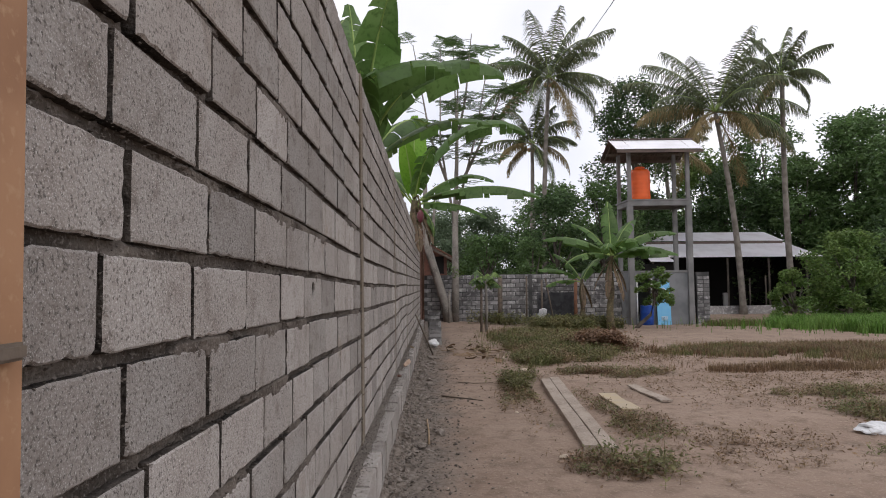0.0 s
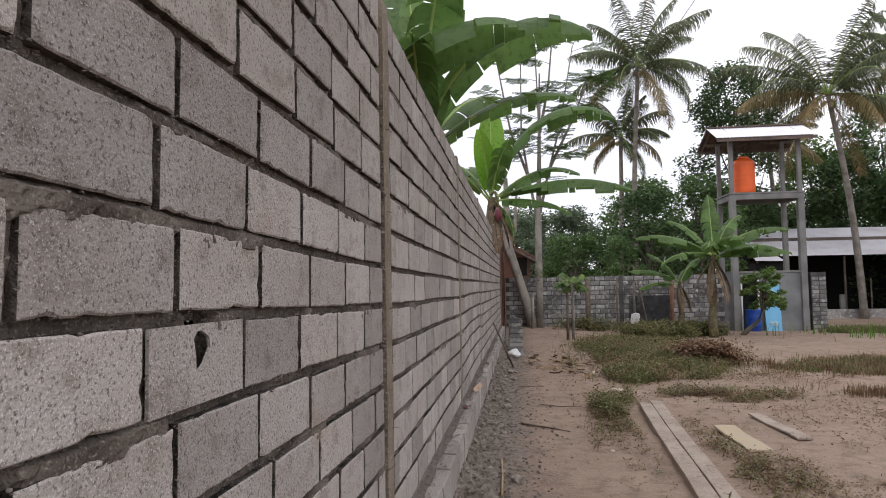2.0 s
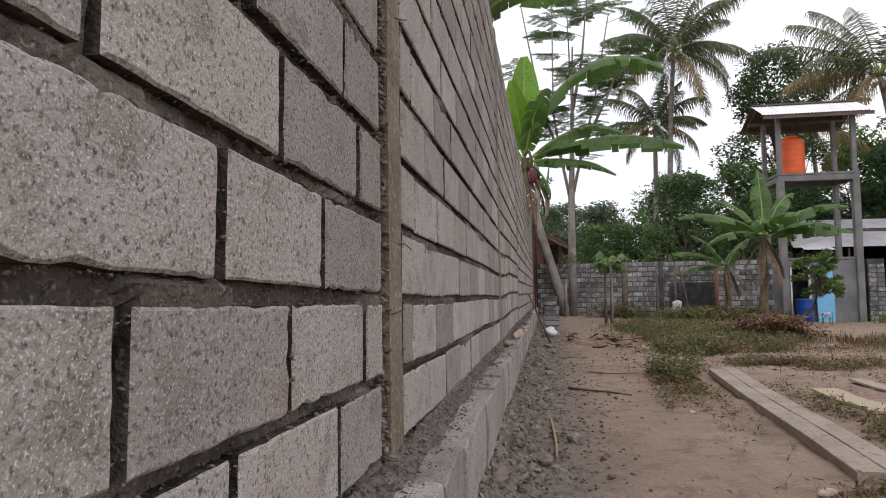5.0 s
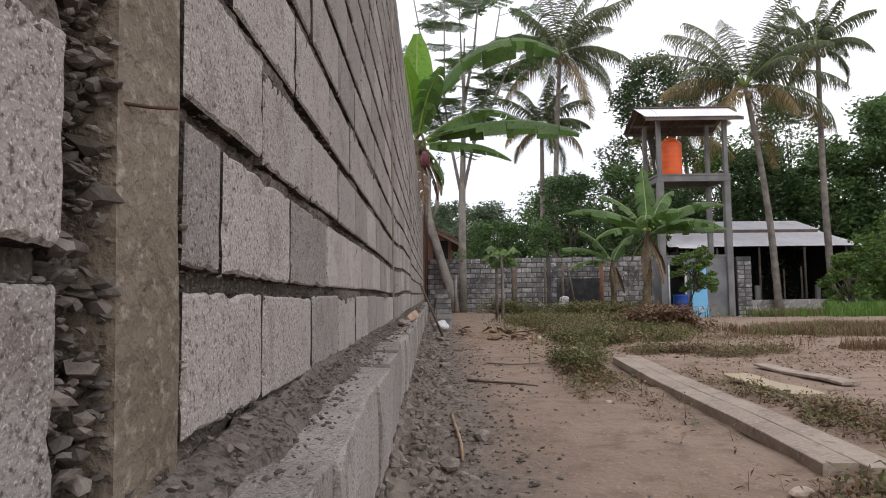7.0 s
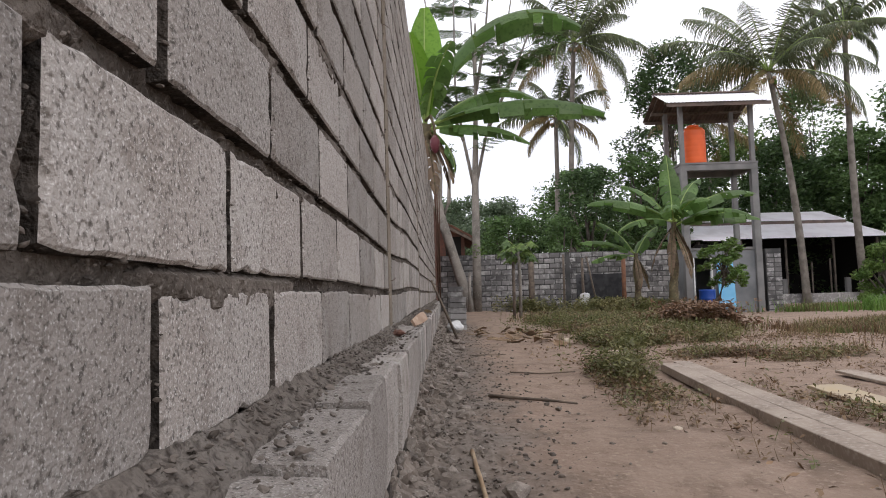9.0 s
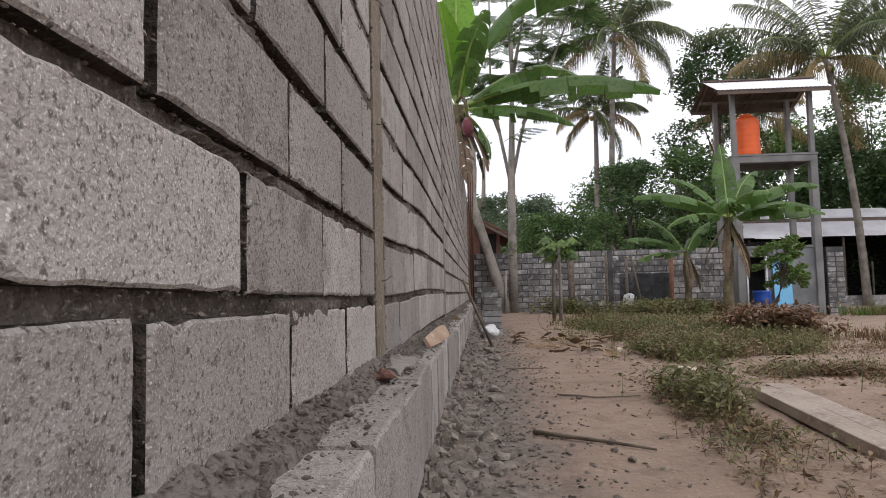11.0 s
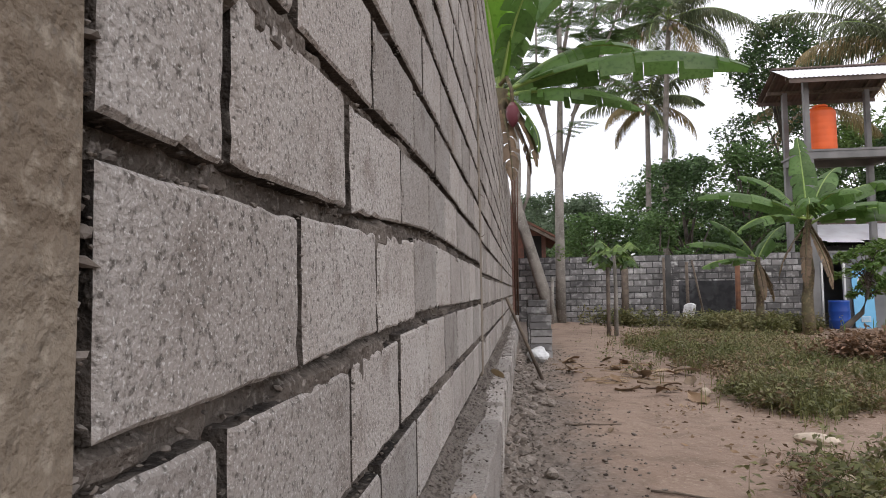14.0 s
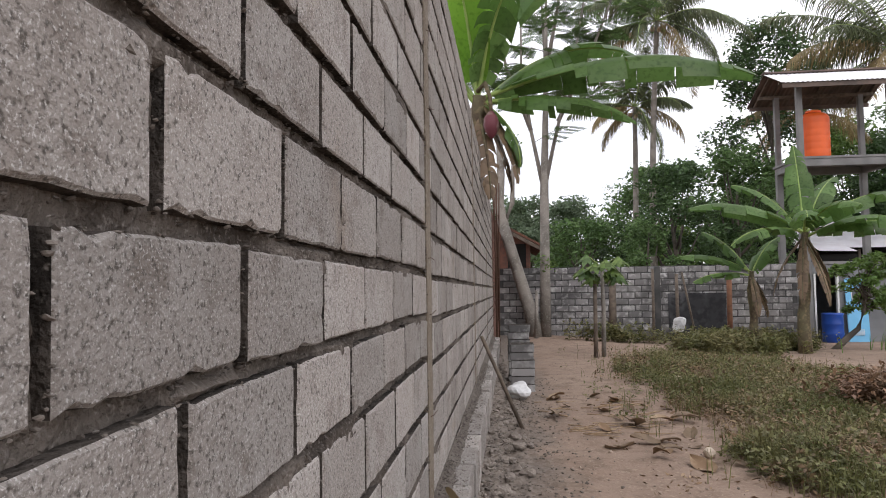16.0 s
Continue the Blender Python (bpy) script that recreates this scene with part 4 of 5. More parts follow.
def chip(y, length, width, rise, turn, label):
    b = bmesh.new()
    rows_c = []
    for i in range(9):
        u = i / 8
        w = width * (0.75 + 0.35 * math.sin(math.pi * u)) / 2
        z = rise * math.sin(1.9 * u) ** 1.2 if u else 0.0
        rows_c.append([b.verts.new(c) for c in ((-w, length * (u - 0.5), z + 0.35 * w), (w, length * (u - 0.5), z), (w, length * (u - 0.5), z + 0.014), (-w, length * (u - 0.5), z + 0.35 * w + 0.014))])
    for r0, r1 in zip(rows_c, rows_c[1:]):
        for k in range(4):
            b.faces.new((r0[k], r0[(k + 1) % 4], r1[(k + 1) % 4], r1[k]))
    b.faces.new(rows_c[0][::-1])
    b.faces.new(rows_c[-1])
    bmesh.ops.recalc_face_normals(b, faces=b.faces)
    ob = part("wood_offcut", b, CHIP_WOOD, None)
    ob.matrix_basis = pose(-0.462, y, ledge_z(y) + 0.016, 0, 52, turn)
    return tagged(ob, label, "wood offcut")


chip(9.36, 0.33, 0.055, 0.045, -5, "reddish bent slab of split wood lying on the ledge")
offcut(11.95, ledge_z(12) + 0.006, 0.20, 0.035, YELLOW_WOOD, "pale split wood offcut lying on the ledge", 25, 20)
ob = new("brick_fragment", lump("brick_fragment", BRICK, (0.05, 0.10, 0.026), 3.3, 0.9))
ob.matrix_basis = pose(-0.485, 8.12, ledge_z(8.1) + 0.004, 0, 0, 20)
tagged(ob, "broken red brick fragment lying on the ledge", "brick fragment")
for x, y, k in ((-0.475, 8.36, 0.15), (-0.468, 8.62, 0.09), (-0.47, 6.9, 0.05)):
    ob = new("mortar_lump", lump("mortar_lump", CEMENT, (k * 0.6, k * 1.2, k * 0.3), y, 0.9))
    ob.matrix_basis = pose(x, y, ledge_z(y) - 0.004)
    tagged(ob, "hardened grey mortar lump dropped on the ledge", "mortar lump", "mortar lumps on the ledge")

# tie wires that stick out of the posts
q = random.Random(15)
for a, b_ in POSTS[1:4]:
    for z in (0.97, 1.30, 1.72, 2.15, 2.6):
        z += q.uniform(-0.1, 0.1)
        y = (a + b_) / 2 + q.uniform(-0.03, 0.06)
        child("tie_wire", raw_mesh("tie_wire", *tube_data([(WALL_X - 0.004, y - 0.03, z), (WALL_X + 0.010, y, z + 0.004), (WALL_X + 0.02, y + 0.035, z + q.uniform(-0.01, 0.02))], [0.0016] * 3, 5), RUST, smooth=True), wall, "rusty tie wire end")

# ---- stacked blocks, sack ----
stack_mesh = block_mesh("stack_block", 0.33, 0.105, 0.18, 61, OLD_BLOCK, 0.006)
q = random.Random(6)
for bx, by, tiers in ((-0.05, 18.62, 6), (-0.08, 19.62, 8)):
    z = ground_z(bx, by) + 0.055
    for k in range(tiers):
        for c in (0, 1):
            ob = new("loose_block", stack_mesh)
            ob.matrix_basis = pose(bx + q.uniform(-0.012, 0.012), by + 0.19 * c + q.uniform(-0.01, 0.01), z, 0, 0, -90 + q.uniform(-2, 2))
            tagged(ob, "loose grey concrete block in a low stack beside the wall", "concrete block", "stacked loose blocks")
        z += 0.112
ob = new("sack", lump("sack", SHEET, (0.34, 0.26, 0.24), 4.4, 0.5, 3))
ob.matrix_basis = pose(-0.12, 18.1, ground_z(-0.1, 18.1) - 0.01)
tagged(ob, "crumpled white plastic sack beside the stacked blocks", "sack")
ob = new("sack", lump("sack", SHEET, (0.45, 0.34, 0.10), 8.4, 0.8, 3))
ob.matrix_basis = pose(5.05, 7.9, ground_z(5.05, 7.9) - 0.01, 0, 0, 30)
tagged(ob, "dirty grey plastic sack lying flat in the weeds", "sack")
ob = new("sack", lump("sack", SHEET, (0.35, 0.3, 0.5), 2.4, 0.7, 3))
ob.matrix_basis = pose(4.55, 28.6, ground_z(4.5, 28.6) + 0.3)
ob.parent = None
tagged(ob, "pale crumpled sheet hung on a stake by the wall", "plastic sheet")
stick("stake", [(4.55, 28.75, -0.4), (4.56, 28.8, 1.75)], 0.05, 0.045, OLD_WOOD, "dark wooden stake in front of the block wall", "stake")
stick("stake", [(3.9, 28.9, -0.4), (3.92, 28.9, 1.9)], 0.04, 0.04, OLD_WOOD, "dark wooden stake in front of the block wall", "stake")
stick("stake", [(5.15, 28.95, -0.4), (4.75, 28.95, 1.8)], 0.03, 0.03, OLD_WOOD, "dark wooden stake in front of the block wall", "stake")
stick("stake", [(6.02, 28.9, -0.4), (6.05, 28.9, 1.75)], 0.08, 0.075, RED_WOOD, "reddish round wooden stake by the block wall", "stake")
stick("stake", [(2.75, 28.9, -0.3), (2.78, 28.95, 1.95)], 0.11, 0.10, OLD_WOOD, "thick brown wooden stake by the block wall", "stake")
stick("stake", [(0.52, 28.3, -0.1), (0.56, 28.3, 1.35)], 0.06, 0.05, BARK, "pale cut stake in front of the block wall", "stake")

# ---- overhead cable ----
p0, p1 = Vector((8.3, 44.7, 15.0)), Vector((20.0, 20.5, 31.0))
pts = [p0.lerp(p1, u) - Vector((0, 0, 0.25 * 4 * u * (1 - u))) for u in np.linspace(0, 1, 20)]
tagged(tube("cable", pts, [0.022] * 20, CABLE, sides=5), "thin black overhead cable rising from a palm crown", "cable")

# ---- vegetation ----
def blade(length, width, elev, droop, seed, torn=0.5, steps=22, lift=0.0):
    """Banana leaf: petiole, midrib and two halves of the blade torn into strips, growing along +x from the origin."""
    q = random.Random(seed)
    spine, a, p = [], elev, Vector((0, 0, 0))
    for i in range(steps + 1):
        spine.append(p.copy())
        a -= droop / steps * (0.3 + 1.4 * i / steps)
        p = p + Vector((math.cos(a), 0, math.sin(a))) * (length / steps)
    start = 3
    verts, faces = [], []
    for side in (-1, 1):
        i = start
        while i < steps:
            run = q.choice((1, 2, 3, 4)) if torn > 0.05 else steps - i
            run = min(run, steps - i)
            hang = q.uniform(0.0, 1.25) * torn + 0.10
            gap = 0.12 * torn
            base = len(verts)
            for j in range(run + 1):
                u = (i + j) / steps
                s = (u - start / steps) / (1 - start / steps)
                w = width / 2 * (math.sin(math.pi * min(1.0, 0.10 + 0.90 * s)) ** 0.55 if s < 0.97 else 0.25)
                c = spine[min(i + j, steps)]
                t = (spine[min(i + j + 1, steps)] - spine[max(i + j - 1, 0)]).normalized()
                up = Vector((-t.z, 0, t.x))
                shift = t * (gap * length / steps * (0.5 - j / max(run, 1)))
                for k in range(4):
                    v = k / 3
                    fall = hang * v * v * w + (0.012 * math.sin(9 * v + i) * width)
                    rise = 0.16 * w * v * (1 - v) * 2
                    verts.append(c + Vector((0, side * w * v * math.cos(hang * 0.9 * v), 0)) + up * rise - Vector((0, 0, fall)) + shift * v + t * (0.10 * w * v))
            for j in range(run):
                for k in range(3):
                    a0 = base + j * 4 + k
                    faces.append((a0, a0 + 1, a0 + 5, a0 + 4))
            i += run
    rib = tube_data(spine, [0.028 * (1 - 0.85 * i / steps) + 0.003 for i in range(steps + 1)], 6)
    return (verts, faces), rib


def banana(name, base, top, leaves, stem_r, label, seed, flower=False):
    g = thing(name, pose(*base), label, "banana plant", "banana plants")
    o = Vector(base)
    d = Vector(top) - o
    n = 9
    stem_pts = [d * (i / n) + Vector((0.03 * math.sin(i * 1.3 + seed), 0.03 * math.cos(i * 1.7), 0)) for i in range(n + 1)]
    tube("stem", stem_pts, [stem_r * (1.15 - 0.6 * i / n) for i in range(n + 1)], STEM, g, "sheathed brown-green stem", 12)
    for k, (az, elev, length, width, droop, kind) in enumerate(leaves):
        (vs, fs), (rv, rf) = blade(length, width, radians(elev), radians(droop), seed * 31 + k, 0.05 if kind == "young" else 0.6)
        m = Matrix.Translation(d - Vector((0, 0, 0.05 * (k % 4)))) @ pose(0, 0, 0, 0, 0, az)
        mat = {"young": BANANA_YOUNG, "dry": DRY_BANANA}.get(kind, BANANA)
        lf = child("leaf", raw_mesh("leaf", [m @ v for v in vs], fs, mat, smooth=True), g, {"young": "fresh upright yellow-green leaf", "dry": "brown dried hanging leaf"}.get(kind, ""))
        child("midrib", raw_mesh("midrib", [m @ v for v in rv], rf, STEM if kind == "dry" else MIDRIB, smooth=True), lf)
    if flower:
        pts = [d + Vector(c) for c in ((0, -0.05, 0.05), (0.10, -0.2, 0.10), (0.16, -0.28, -0.1), (0.17, -0.3, -0.3))]
        tube("flower_stalk", pts, [0.03, 0.03, 0.025, 0.025], STEM, g)
        tube("flower", [d + Vector((0.17, -0.3, z)) for z in (-0.28, -0.36, -0.46, -0.56, -0.62)], [0.03, 0.085, 0.10, 0.06, 0.01], FLOWER, g, "dark purple banana flower bud", 10)
    return g


banana("banana_plant", (-1.05, 17.8, 0.0), (-0.56, 17.45, 3.90),
       [(2, 74, 4.1, 0.92, 112, ""), (-6, 19, 3.35, 0.84, 46, ""), (-14, 4, 2.0, 0.66, 42, ""), (16, 46, 2.5, 0.74, 72, ""), (80, 87, 2.3, 0.70, 5, "young"), (-60, 70, 1.7, 0.6, 50, ""),
        (150, 58, 2.6, 0.66, 80, ""), (200, 52, 2.6, 0.66, 85, ""), (110, 52, 2.5, 0.66, 80, ""), (-110, 74, 1.7, 0.55, 18, "young"), (10, -58, 1.2, 0.30, 30, "dry"), (-70, -60, 1.3, 0.30, 25, "dry"), (-25, -50, 1.3, 0.34, 40, "dry"), (-20, -36, 1.1, 0.4, 60, "")],
       0.16, "tall banana plant with torn leaves leaning over the wall", 3, flower=True)
banana("banana_plant", (-1.3, 9.1, 0.0), (-0.95, 8.7, 3.35),
       [(-12, 72, 2.5, 0.80, 112, ""), (-60, 82, 2.3, 0.75, 40, ""), (15, 45, 2.0, 0.48, 60, ""), (60, 55, 2.2, 0.55, 70, ""), (120, 84, 2.3, 0.55, 12, ""), (170, 60, 2.2, 0.55, 60, ""), (-120, 66, 1.9, 0.55, 60, ""), (215, 60, 2.0, 0.55, 70, ""), (-85, 60, 1.6, 0.5, 70, "")],
       0.15, "banana plant with broad green leaves behind the block wall", 5)
banana("banana_plant", (-2.0, 8.0, 0.0), (-1.6, 7.8, 3.25),
       [(6, 62, 2.3, 0.85, 78, ""), (60, 78, 2.2, 0.75, 30, ""), (-80, 70, 1.9, 0.7, 60, ""), (140, 62, 2.3, 0.7, 70, ""), (200, 55, 2.2, 0.7, 75, ""), (-130, 60, 2.0, 0.7, 70, ""), (100, 85, 2.2, 0.6, 8, "young")],
       0.16, "banana plant with a broad arching leaf behind the wall", 13)
gz = ground_z(6.6, 25.6)
banana("banana_plant", (6.65, 25.6, gz - 0.02), (6.75, 25.6, 2.65),
       [(178, 34, 2.76, 0.90, 52, ""), (3, 42, 2.86, 0.88, 60, ""), (-8, 20, 2.54, 0.86, 45, ""), (-35, 30, 2.33, 0.86, 66, ""), (200, 12, 2.12, 0.68, 55, ""), (90, 84, 2.23, 0.68, 10, ""), (140, 60, 2.23, 0.71, 50, ""), (40, 62, 2.33, 0.71, 45, ""), (-70, 45, 1.80, 0.74, 75, ""),
        (-110, 40, 1.80, 0.74, 80, ""), (160, -50, 1.6, 0.28, 35, "dry"), (-60, -60, 1.7, 0.28, 25, "dry"), (-120, -58, 1.8, 0.28, 25, "dry"), (10, -55, 1.5, 0.25, 30, "dry")],
       0.14, "banana plant with spreading torn leaves in front of the block wall", 8)
banana("banana_plant", (5.75, 26.2, ground_z(5.75, 26.2) - 0.02), (5.7, 26.2, 1.75),
       [(175, 30, 1.80, 0.62, 45, ""), (150, 60, 1.59, 0.59, 40, ""), (190, 10, 1.48, 0.54, 40, ""), (30, 60, 1.48, 0.56, 40, ""), (-90, -55, 1.2, 0.22, 30, "dry"), (20, -55, 1.2, 0.22, 30, "dry")],
       0.11, "small banana sucker with drooping leaves beside a larger plant", 9)


def frond(length, elev, droop, seed, dry=False):
    q = random.Random(seed)
    steps = 16
    spine, a, p = [], elev, Vector((0, 0, 0))
    for i in range(steps + 1):
        spine.append(p.copy())
        a -= droop / steps * (0.4 + 1.2 * i / steps)
        p = p + Vector((math.cos(a), 0, math.sin(a))) * (length / steps)
    quads = []
    n = 74
    for k in range(n):
        u = 0.14 + 0.86 * k / (n - 1)
        f = u * steps
        i = min(int(f), steps - 1)
        c = spine[i].lerp(spine[i + 1], f - i)
        t = (spine[i + 1] - spine[i]).normalized()
        ll = length * 0.25 * (math.sin(math.pi * (0.12 + 0.80 * u)) ** 0.8) * q.uniform(0.85, 1.1)
        for side in (-1, 1):
            out = (Vector((0, side, 0)) + t * 0.75 - Vector((0, 0, q.uniform(0.5, 1.6)))).normalized()
            mid = c + out * ll * 0.55
            tip = mid + (out + Vector((0, 0, -1.4 - q.random()))).normalized() * ll * 0.5
            w = 0.021 + 0.010 * q.random()
            quads.append((c - t * w, c + t * w, mid + t * w * 0.9, mid - t * w * 0.9))
            quads.append((mid - t * w * 0.9, mid + t * w * 0.9, tip + t * 0.004, tip - t * 0.004))
    return quads, spine


def palm(base, top, length, seed, label, fronds=24, lean=0.5, dry=0.2):
    q = random.Random(seed)
    g = thing("coconut_palm", pose(*base), label, "coconut palm", "coconut palms")
    d = Vector(top) - Vector(base)
    n = 16
    pts = []
    for i in range(n + 1):
        u = i / n
        pts.append(Vector((d.x * u + lean * math.sin(math.pi * u), d.y * u, d.z * u)))
    tube("trunk", pts, [0.20 - 0.08 * (i / n) + (0.10 if i == 0 else 0) + 0.008 * (i % 2) for i in range(n + 1)], PALM_BARK, g, "ringed grey trunk", 10)
    shapes = []
    for k in range(fronds):
        u = (k + 0.5) / fronds
        elev = radians(82 - 105 * u + q.uniform(-8, 8))
        is_dry = u > 1 - dry and q.random() < 0.75
        quads, spine = frond(length * q.uniform(0.85, 1.08), elev, radians(q.uniform(70, 115)) * (0.42 + 0.55 * u), seed * 97 + k)
        m = Matrix.Translation(d) @ pose(0, 0, 0, q.uniform(-12, 12), 0, 137.5 * k + q.uniform(-12, 12))
        arr = np.array([[m @ v for v in qd] for qd in quads])
        fr = child("frond", quad_mesh("frond", arr, FROND_DRY if is_dry else FROND), g, "dry yellow-brown frond" if is_dry else "")
        child("midrib", raw_mesh("midrib", *tube_data([m @ v for v in spine], [0.035 * (1 - 0.9 * i / 16) + 0.004 for i in range(17)], 5), FROND_DRY if is_dry else MIDRIB, smooth=True), fr)
    for k in range(7):
        a = k * 2.4
        nut = lump("coconut", LEAF_LIGHT if k % 2 else STRAW, (0.24, 0.24, 0.28), k, 0.1, 2)
        child("coconut", nut, g, m=Matrix.Translation(d + Vector((0.28 * math.cos(a), 0.28 * math.sin(a), -0.5 - 0.12 * (k % 3)))))
    return g


palm((18.6, 40.2, -0.8), (17.25, 40.2, 11.8), 5.7, 1, "tall coconut palm with shaggy drooping fronds", 26, 0.25, 0.35)
palm((21.7, 40.3, -0.8), (21.5, 40.3, 14.1), 3.3, 2, "tall thin coconut palm behind the shed", 15, -0.15, 0.3)
palm((7.4, 45.0, -0.6), (7.95, 45.0, 15.5), 5.1, 3, "tall coconut palm with an airy round crown", 25, -0.2, 0.12)
palm((6.6, 47.0, -0.6), (7.0, 47.0, 11.4), 3.8, 4, "smaller coconut palm beside a taller one", 17, 0.1, 0.3)
palm((18.2, 50.0, -0.8), (17.4, 50.0, 11.5), 4.6, 5, "coconut palm with yellowing fronds behind the water tower", 18, 0.1, 0.4)


def leaf_cloud(centres, radii, per, size, seed, flat=0.5, aspect=0.45):
    """Small leaf quads round the centres."""
    g = np.random.default_rng(seed)
    c = np.repeat(np.asarray(centres), per, axis=0)
    rr = np.repeat(np.asarray(radii), per)[:, None]
    v = g.normal(size=c.shape)
    v /= np.linalg.norm(v, axis=1, keepdims=True)
    p = c + v * rr * g.uniform(0.35, 1.0, (len(c), 1)) * np.array([1, 1, 0.75])
    a = g.normal(size=c.shape)
    a[:, 2] = a[:, 2] * flat - 0.25
    a /= np.linalg.norm(a, axis=1, keepdims=True)
    b = np.cross(a, g.normal(size=c.shape))
    b /= np.linalg.norm(b, axis=1, keepdims=True) + 1e-9
    s = size * g.uniform(0.6, 1.3, (len(c), 1))
    a, b = a * s, b * s * aspect
    return np.stack([p - a * 0.5, p + b * 0.5, p + a * 0.6, p - b * 0.5], axis=1)


def tree(base, height, crown_r, seed, mat, label, bark=DARK_BARK, low=0.35, clumps=60, per=110, leaf=0.22, squash=1.0, trunk_r=0.2, category="tree"):
    q = random.Random(seed)
    g = thing("tree" if category == "tree" else category, pose(*base), label, category)
    top = height * 0.80
    trunk = [(0.25 * math.sin(seed + 2.5 * u), 0.2 * math.cos(seed * 2 + 2 * u), top * u - 0.2) for u in np.linspace(0, 1, 9)]
    tube("trunk", trunk, [trunk_r * (1 - 0.75 * i / 8) for i in range(9)], bark, g, "", 9)
    centres, radii = [], []
    for k in range(clumps):
        u = q.random()
        z = height * (low + (1 - low) * u)
        env = math.sin(math.pi * min(0.97, 0.16 + 0.80 * u)) ** 0.6
        env *= 0.78 + 0.35 * noise.noise(Vector((seed * 3.7, u * 3, k * 0.13)))
        a = q.uniform(0, 2 * math.pi)
        d = crown_r * env * math.sqrt(q.uniform(0.15, 1))
        centres.append((d * math.cos(a), d * math.sin(a), z * squash))
        radii.append(crown_r * q.uniform(0.16, 0.32))
    for k in range(0, clumps, max(1, clumps // 14)):
        c = Vector(centres[k])
        s = Vector(trunk[min(8, max(2, int(8 * c.z / height * 0.8)))])
        mid = s.lerp(c, 0.5) + Vector((0, 0, -0.1 * crown_r))
        tube("limb", [s, mid, c], [trunk_r * 0.35, trunk_r * 0.22, trunk_r * 0.08], bark, g, "", 6)
    child("crown", quad_mesh("crown", leaf_cloud(centres, radii, per, leaf, seed), mat), g)
    return g


# trees behind the far wall and the shed
tree((14.2, 47, -0.8), 16.5, 4.2, 1, LEAF_DARK, "tall dense dark green tree behind the water tower", low=0.2, clumps=110, per=130, leaf=0.26)
tree((7.3, 39.5, -0.5), 7.2, 3.0, 2, LEAF_DARK, "dark leafy tree behind the block wall", low=0.15, clumps=70, per=150, leaf=0.22)
tree((10.6, 41, -0.5), 8.2, 2.8, 3, LEAF_MID, "mid green leafy tree behind the block wall", low=0.1, clumps=70, per=140, leaf=0.22)
tree((3.2, 40, -0.3), 4.6, 2.6, 4, LEAF_MID, "low leafy tree behind the block wall", low=0.1, clumps=55, per=140, leaf=0.20)
tree((5.2, 36.0, -0.4), 4.2, 1.9, 14, LEAF_MID, "low leafy bush behind the block wall", low=0.1, clumps=45, per=140, leaf=0.16)
# the farthest trees get leaves lightened for haze
tree((0.8, 44, -0.3), 6.0, 3.0, 5, LEAF_HAZED, "leafy tree in the distance behind the wall, haze painted into its leaves", low=0.1, clumps=55, per=130, leaf=0.22)
for k, (x, y, h, r_, mat) in enumerate(((-7, 62, 9, 5, LEAF_HAZED), (0, 66, 9.5, 5, LEAF_HAZED), (5, 64, 9, 4.5, LEAF_HAZED), (11, 62, 11, 5, LEAF_MID), (18, 60, 9.5, 4.5, LEAF_MID), (23, 57, 13, 4.5, LEAF_LIGHT), (27.5, 55, 16, 4.8, LEAF_MID), (33, 51, 15, 5, LEAF_MID), (38, 50, 16.5, 5.5, LEAF_MID), (30, 47, 13.5, 4.6, LEAF_MID), (34.5, 45, 15, 4.6, LEAF_DARK),
                                            (26.5, 48, 11, 4.0, LEAF_MID), (31, 43, 11.5, 4.5, LEAF_MID), (36, 40, 13, 5, LEAF_MID), (22, 49, 10.5, 4, LEAF_DARK), (42, 44, 17, 6, LEAF_DARK), (16.5, 52, 9, 4, LEAF_DARK), (-14, 55, 11, 5, LEAF_MID), (45, 34, 16, 6, LEAF_MID), (27, 36, 7, 3.5, LEAF_DARK), (32, 33, 8, 4, LEAF_MID))):
    tree((x, y, -0.8), h, r_, 20 + k, mat, "leafy tree in the wood beyond the yard", low=0.03, clumps=130, per=120, leaf=0.32)
for k, (x, y, h, r_) in enumerate(((24, 47.5, 5, 3.2), (28.5, 45, 6, 3.4), (33, 43, 6.5, 3.6), (37, 39, 7, 4), (41, 35, 7, 4), (29, 39, 5, 3), (-3, 50, 5, 3.4), (2.5, 50, 5, 3.2), (9, 52, 6, 3.4), (14, 53, 6, 3.4), (19, 53, 6.5, 3.4), (46, 40, 9, 5), (36, 30, 6, 3.6), (42, 26, 7, 4))):
    tree((x, y, -0.8), h, r_, 70 + k, (LEAF_DARK, LEAF_MID, LEAF_LIGHT)[k % 3], "dense leafy understorey bush at the wood's edge", low=0.03, clumps=70, per=130, leaf=0.26, category="bush")
tree((19.6, 31.5, -0.7), 4.3, 2.3, 50, LEAF_LIGHT, "dense bright green bush beside the shed", low=0.05, clumps=70, per=190, leaf=0.17, category="bush")
tree((16.6, 31.2, -0.7), 2.6, 1.2, 51, LEAF_LIGHT, "small bright green bush beside the shed", low=0.05, clumps=36, per=150, leaf=0.15, category="bush")
tree((24.5, 33, -0.7), 5.5, 2.8, 52, LEAF_MID, "dense green bush at the field's edge", low=0.05, clumps=70, per=160, leaf=0.2, category="bush")


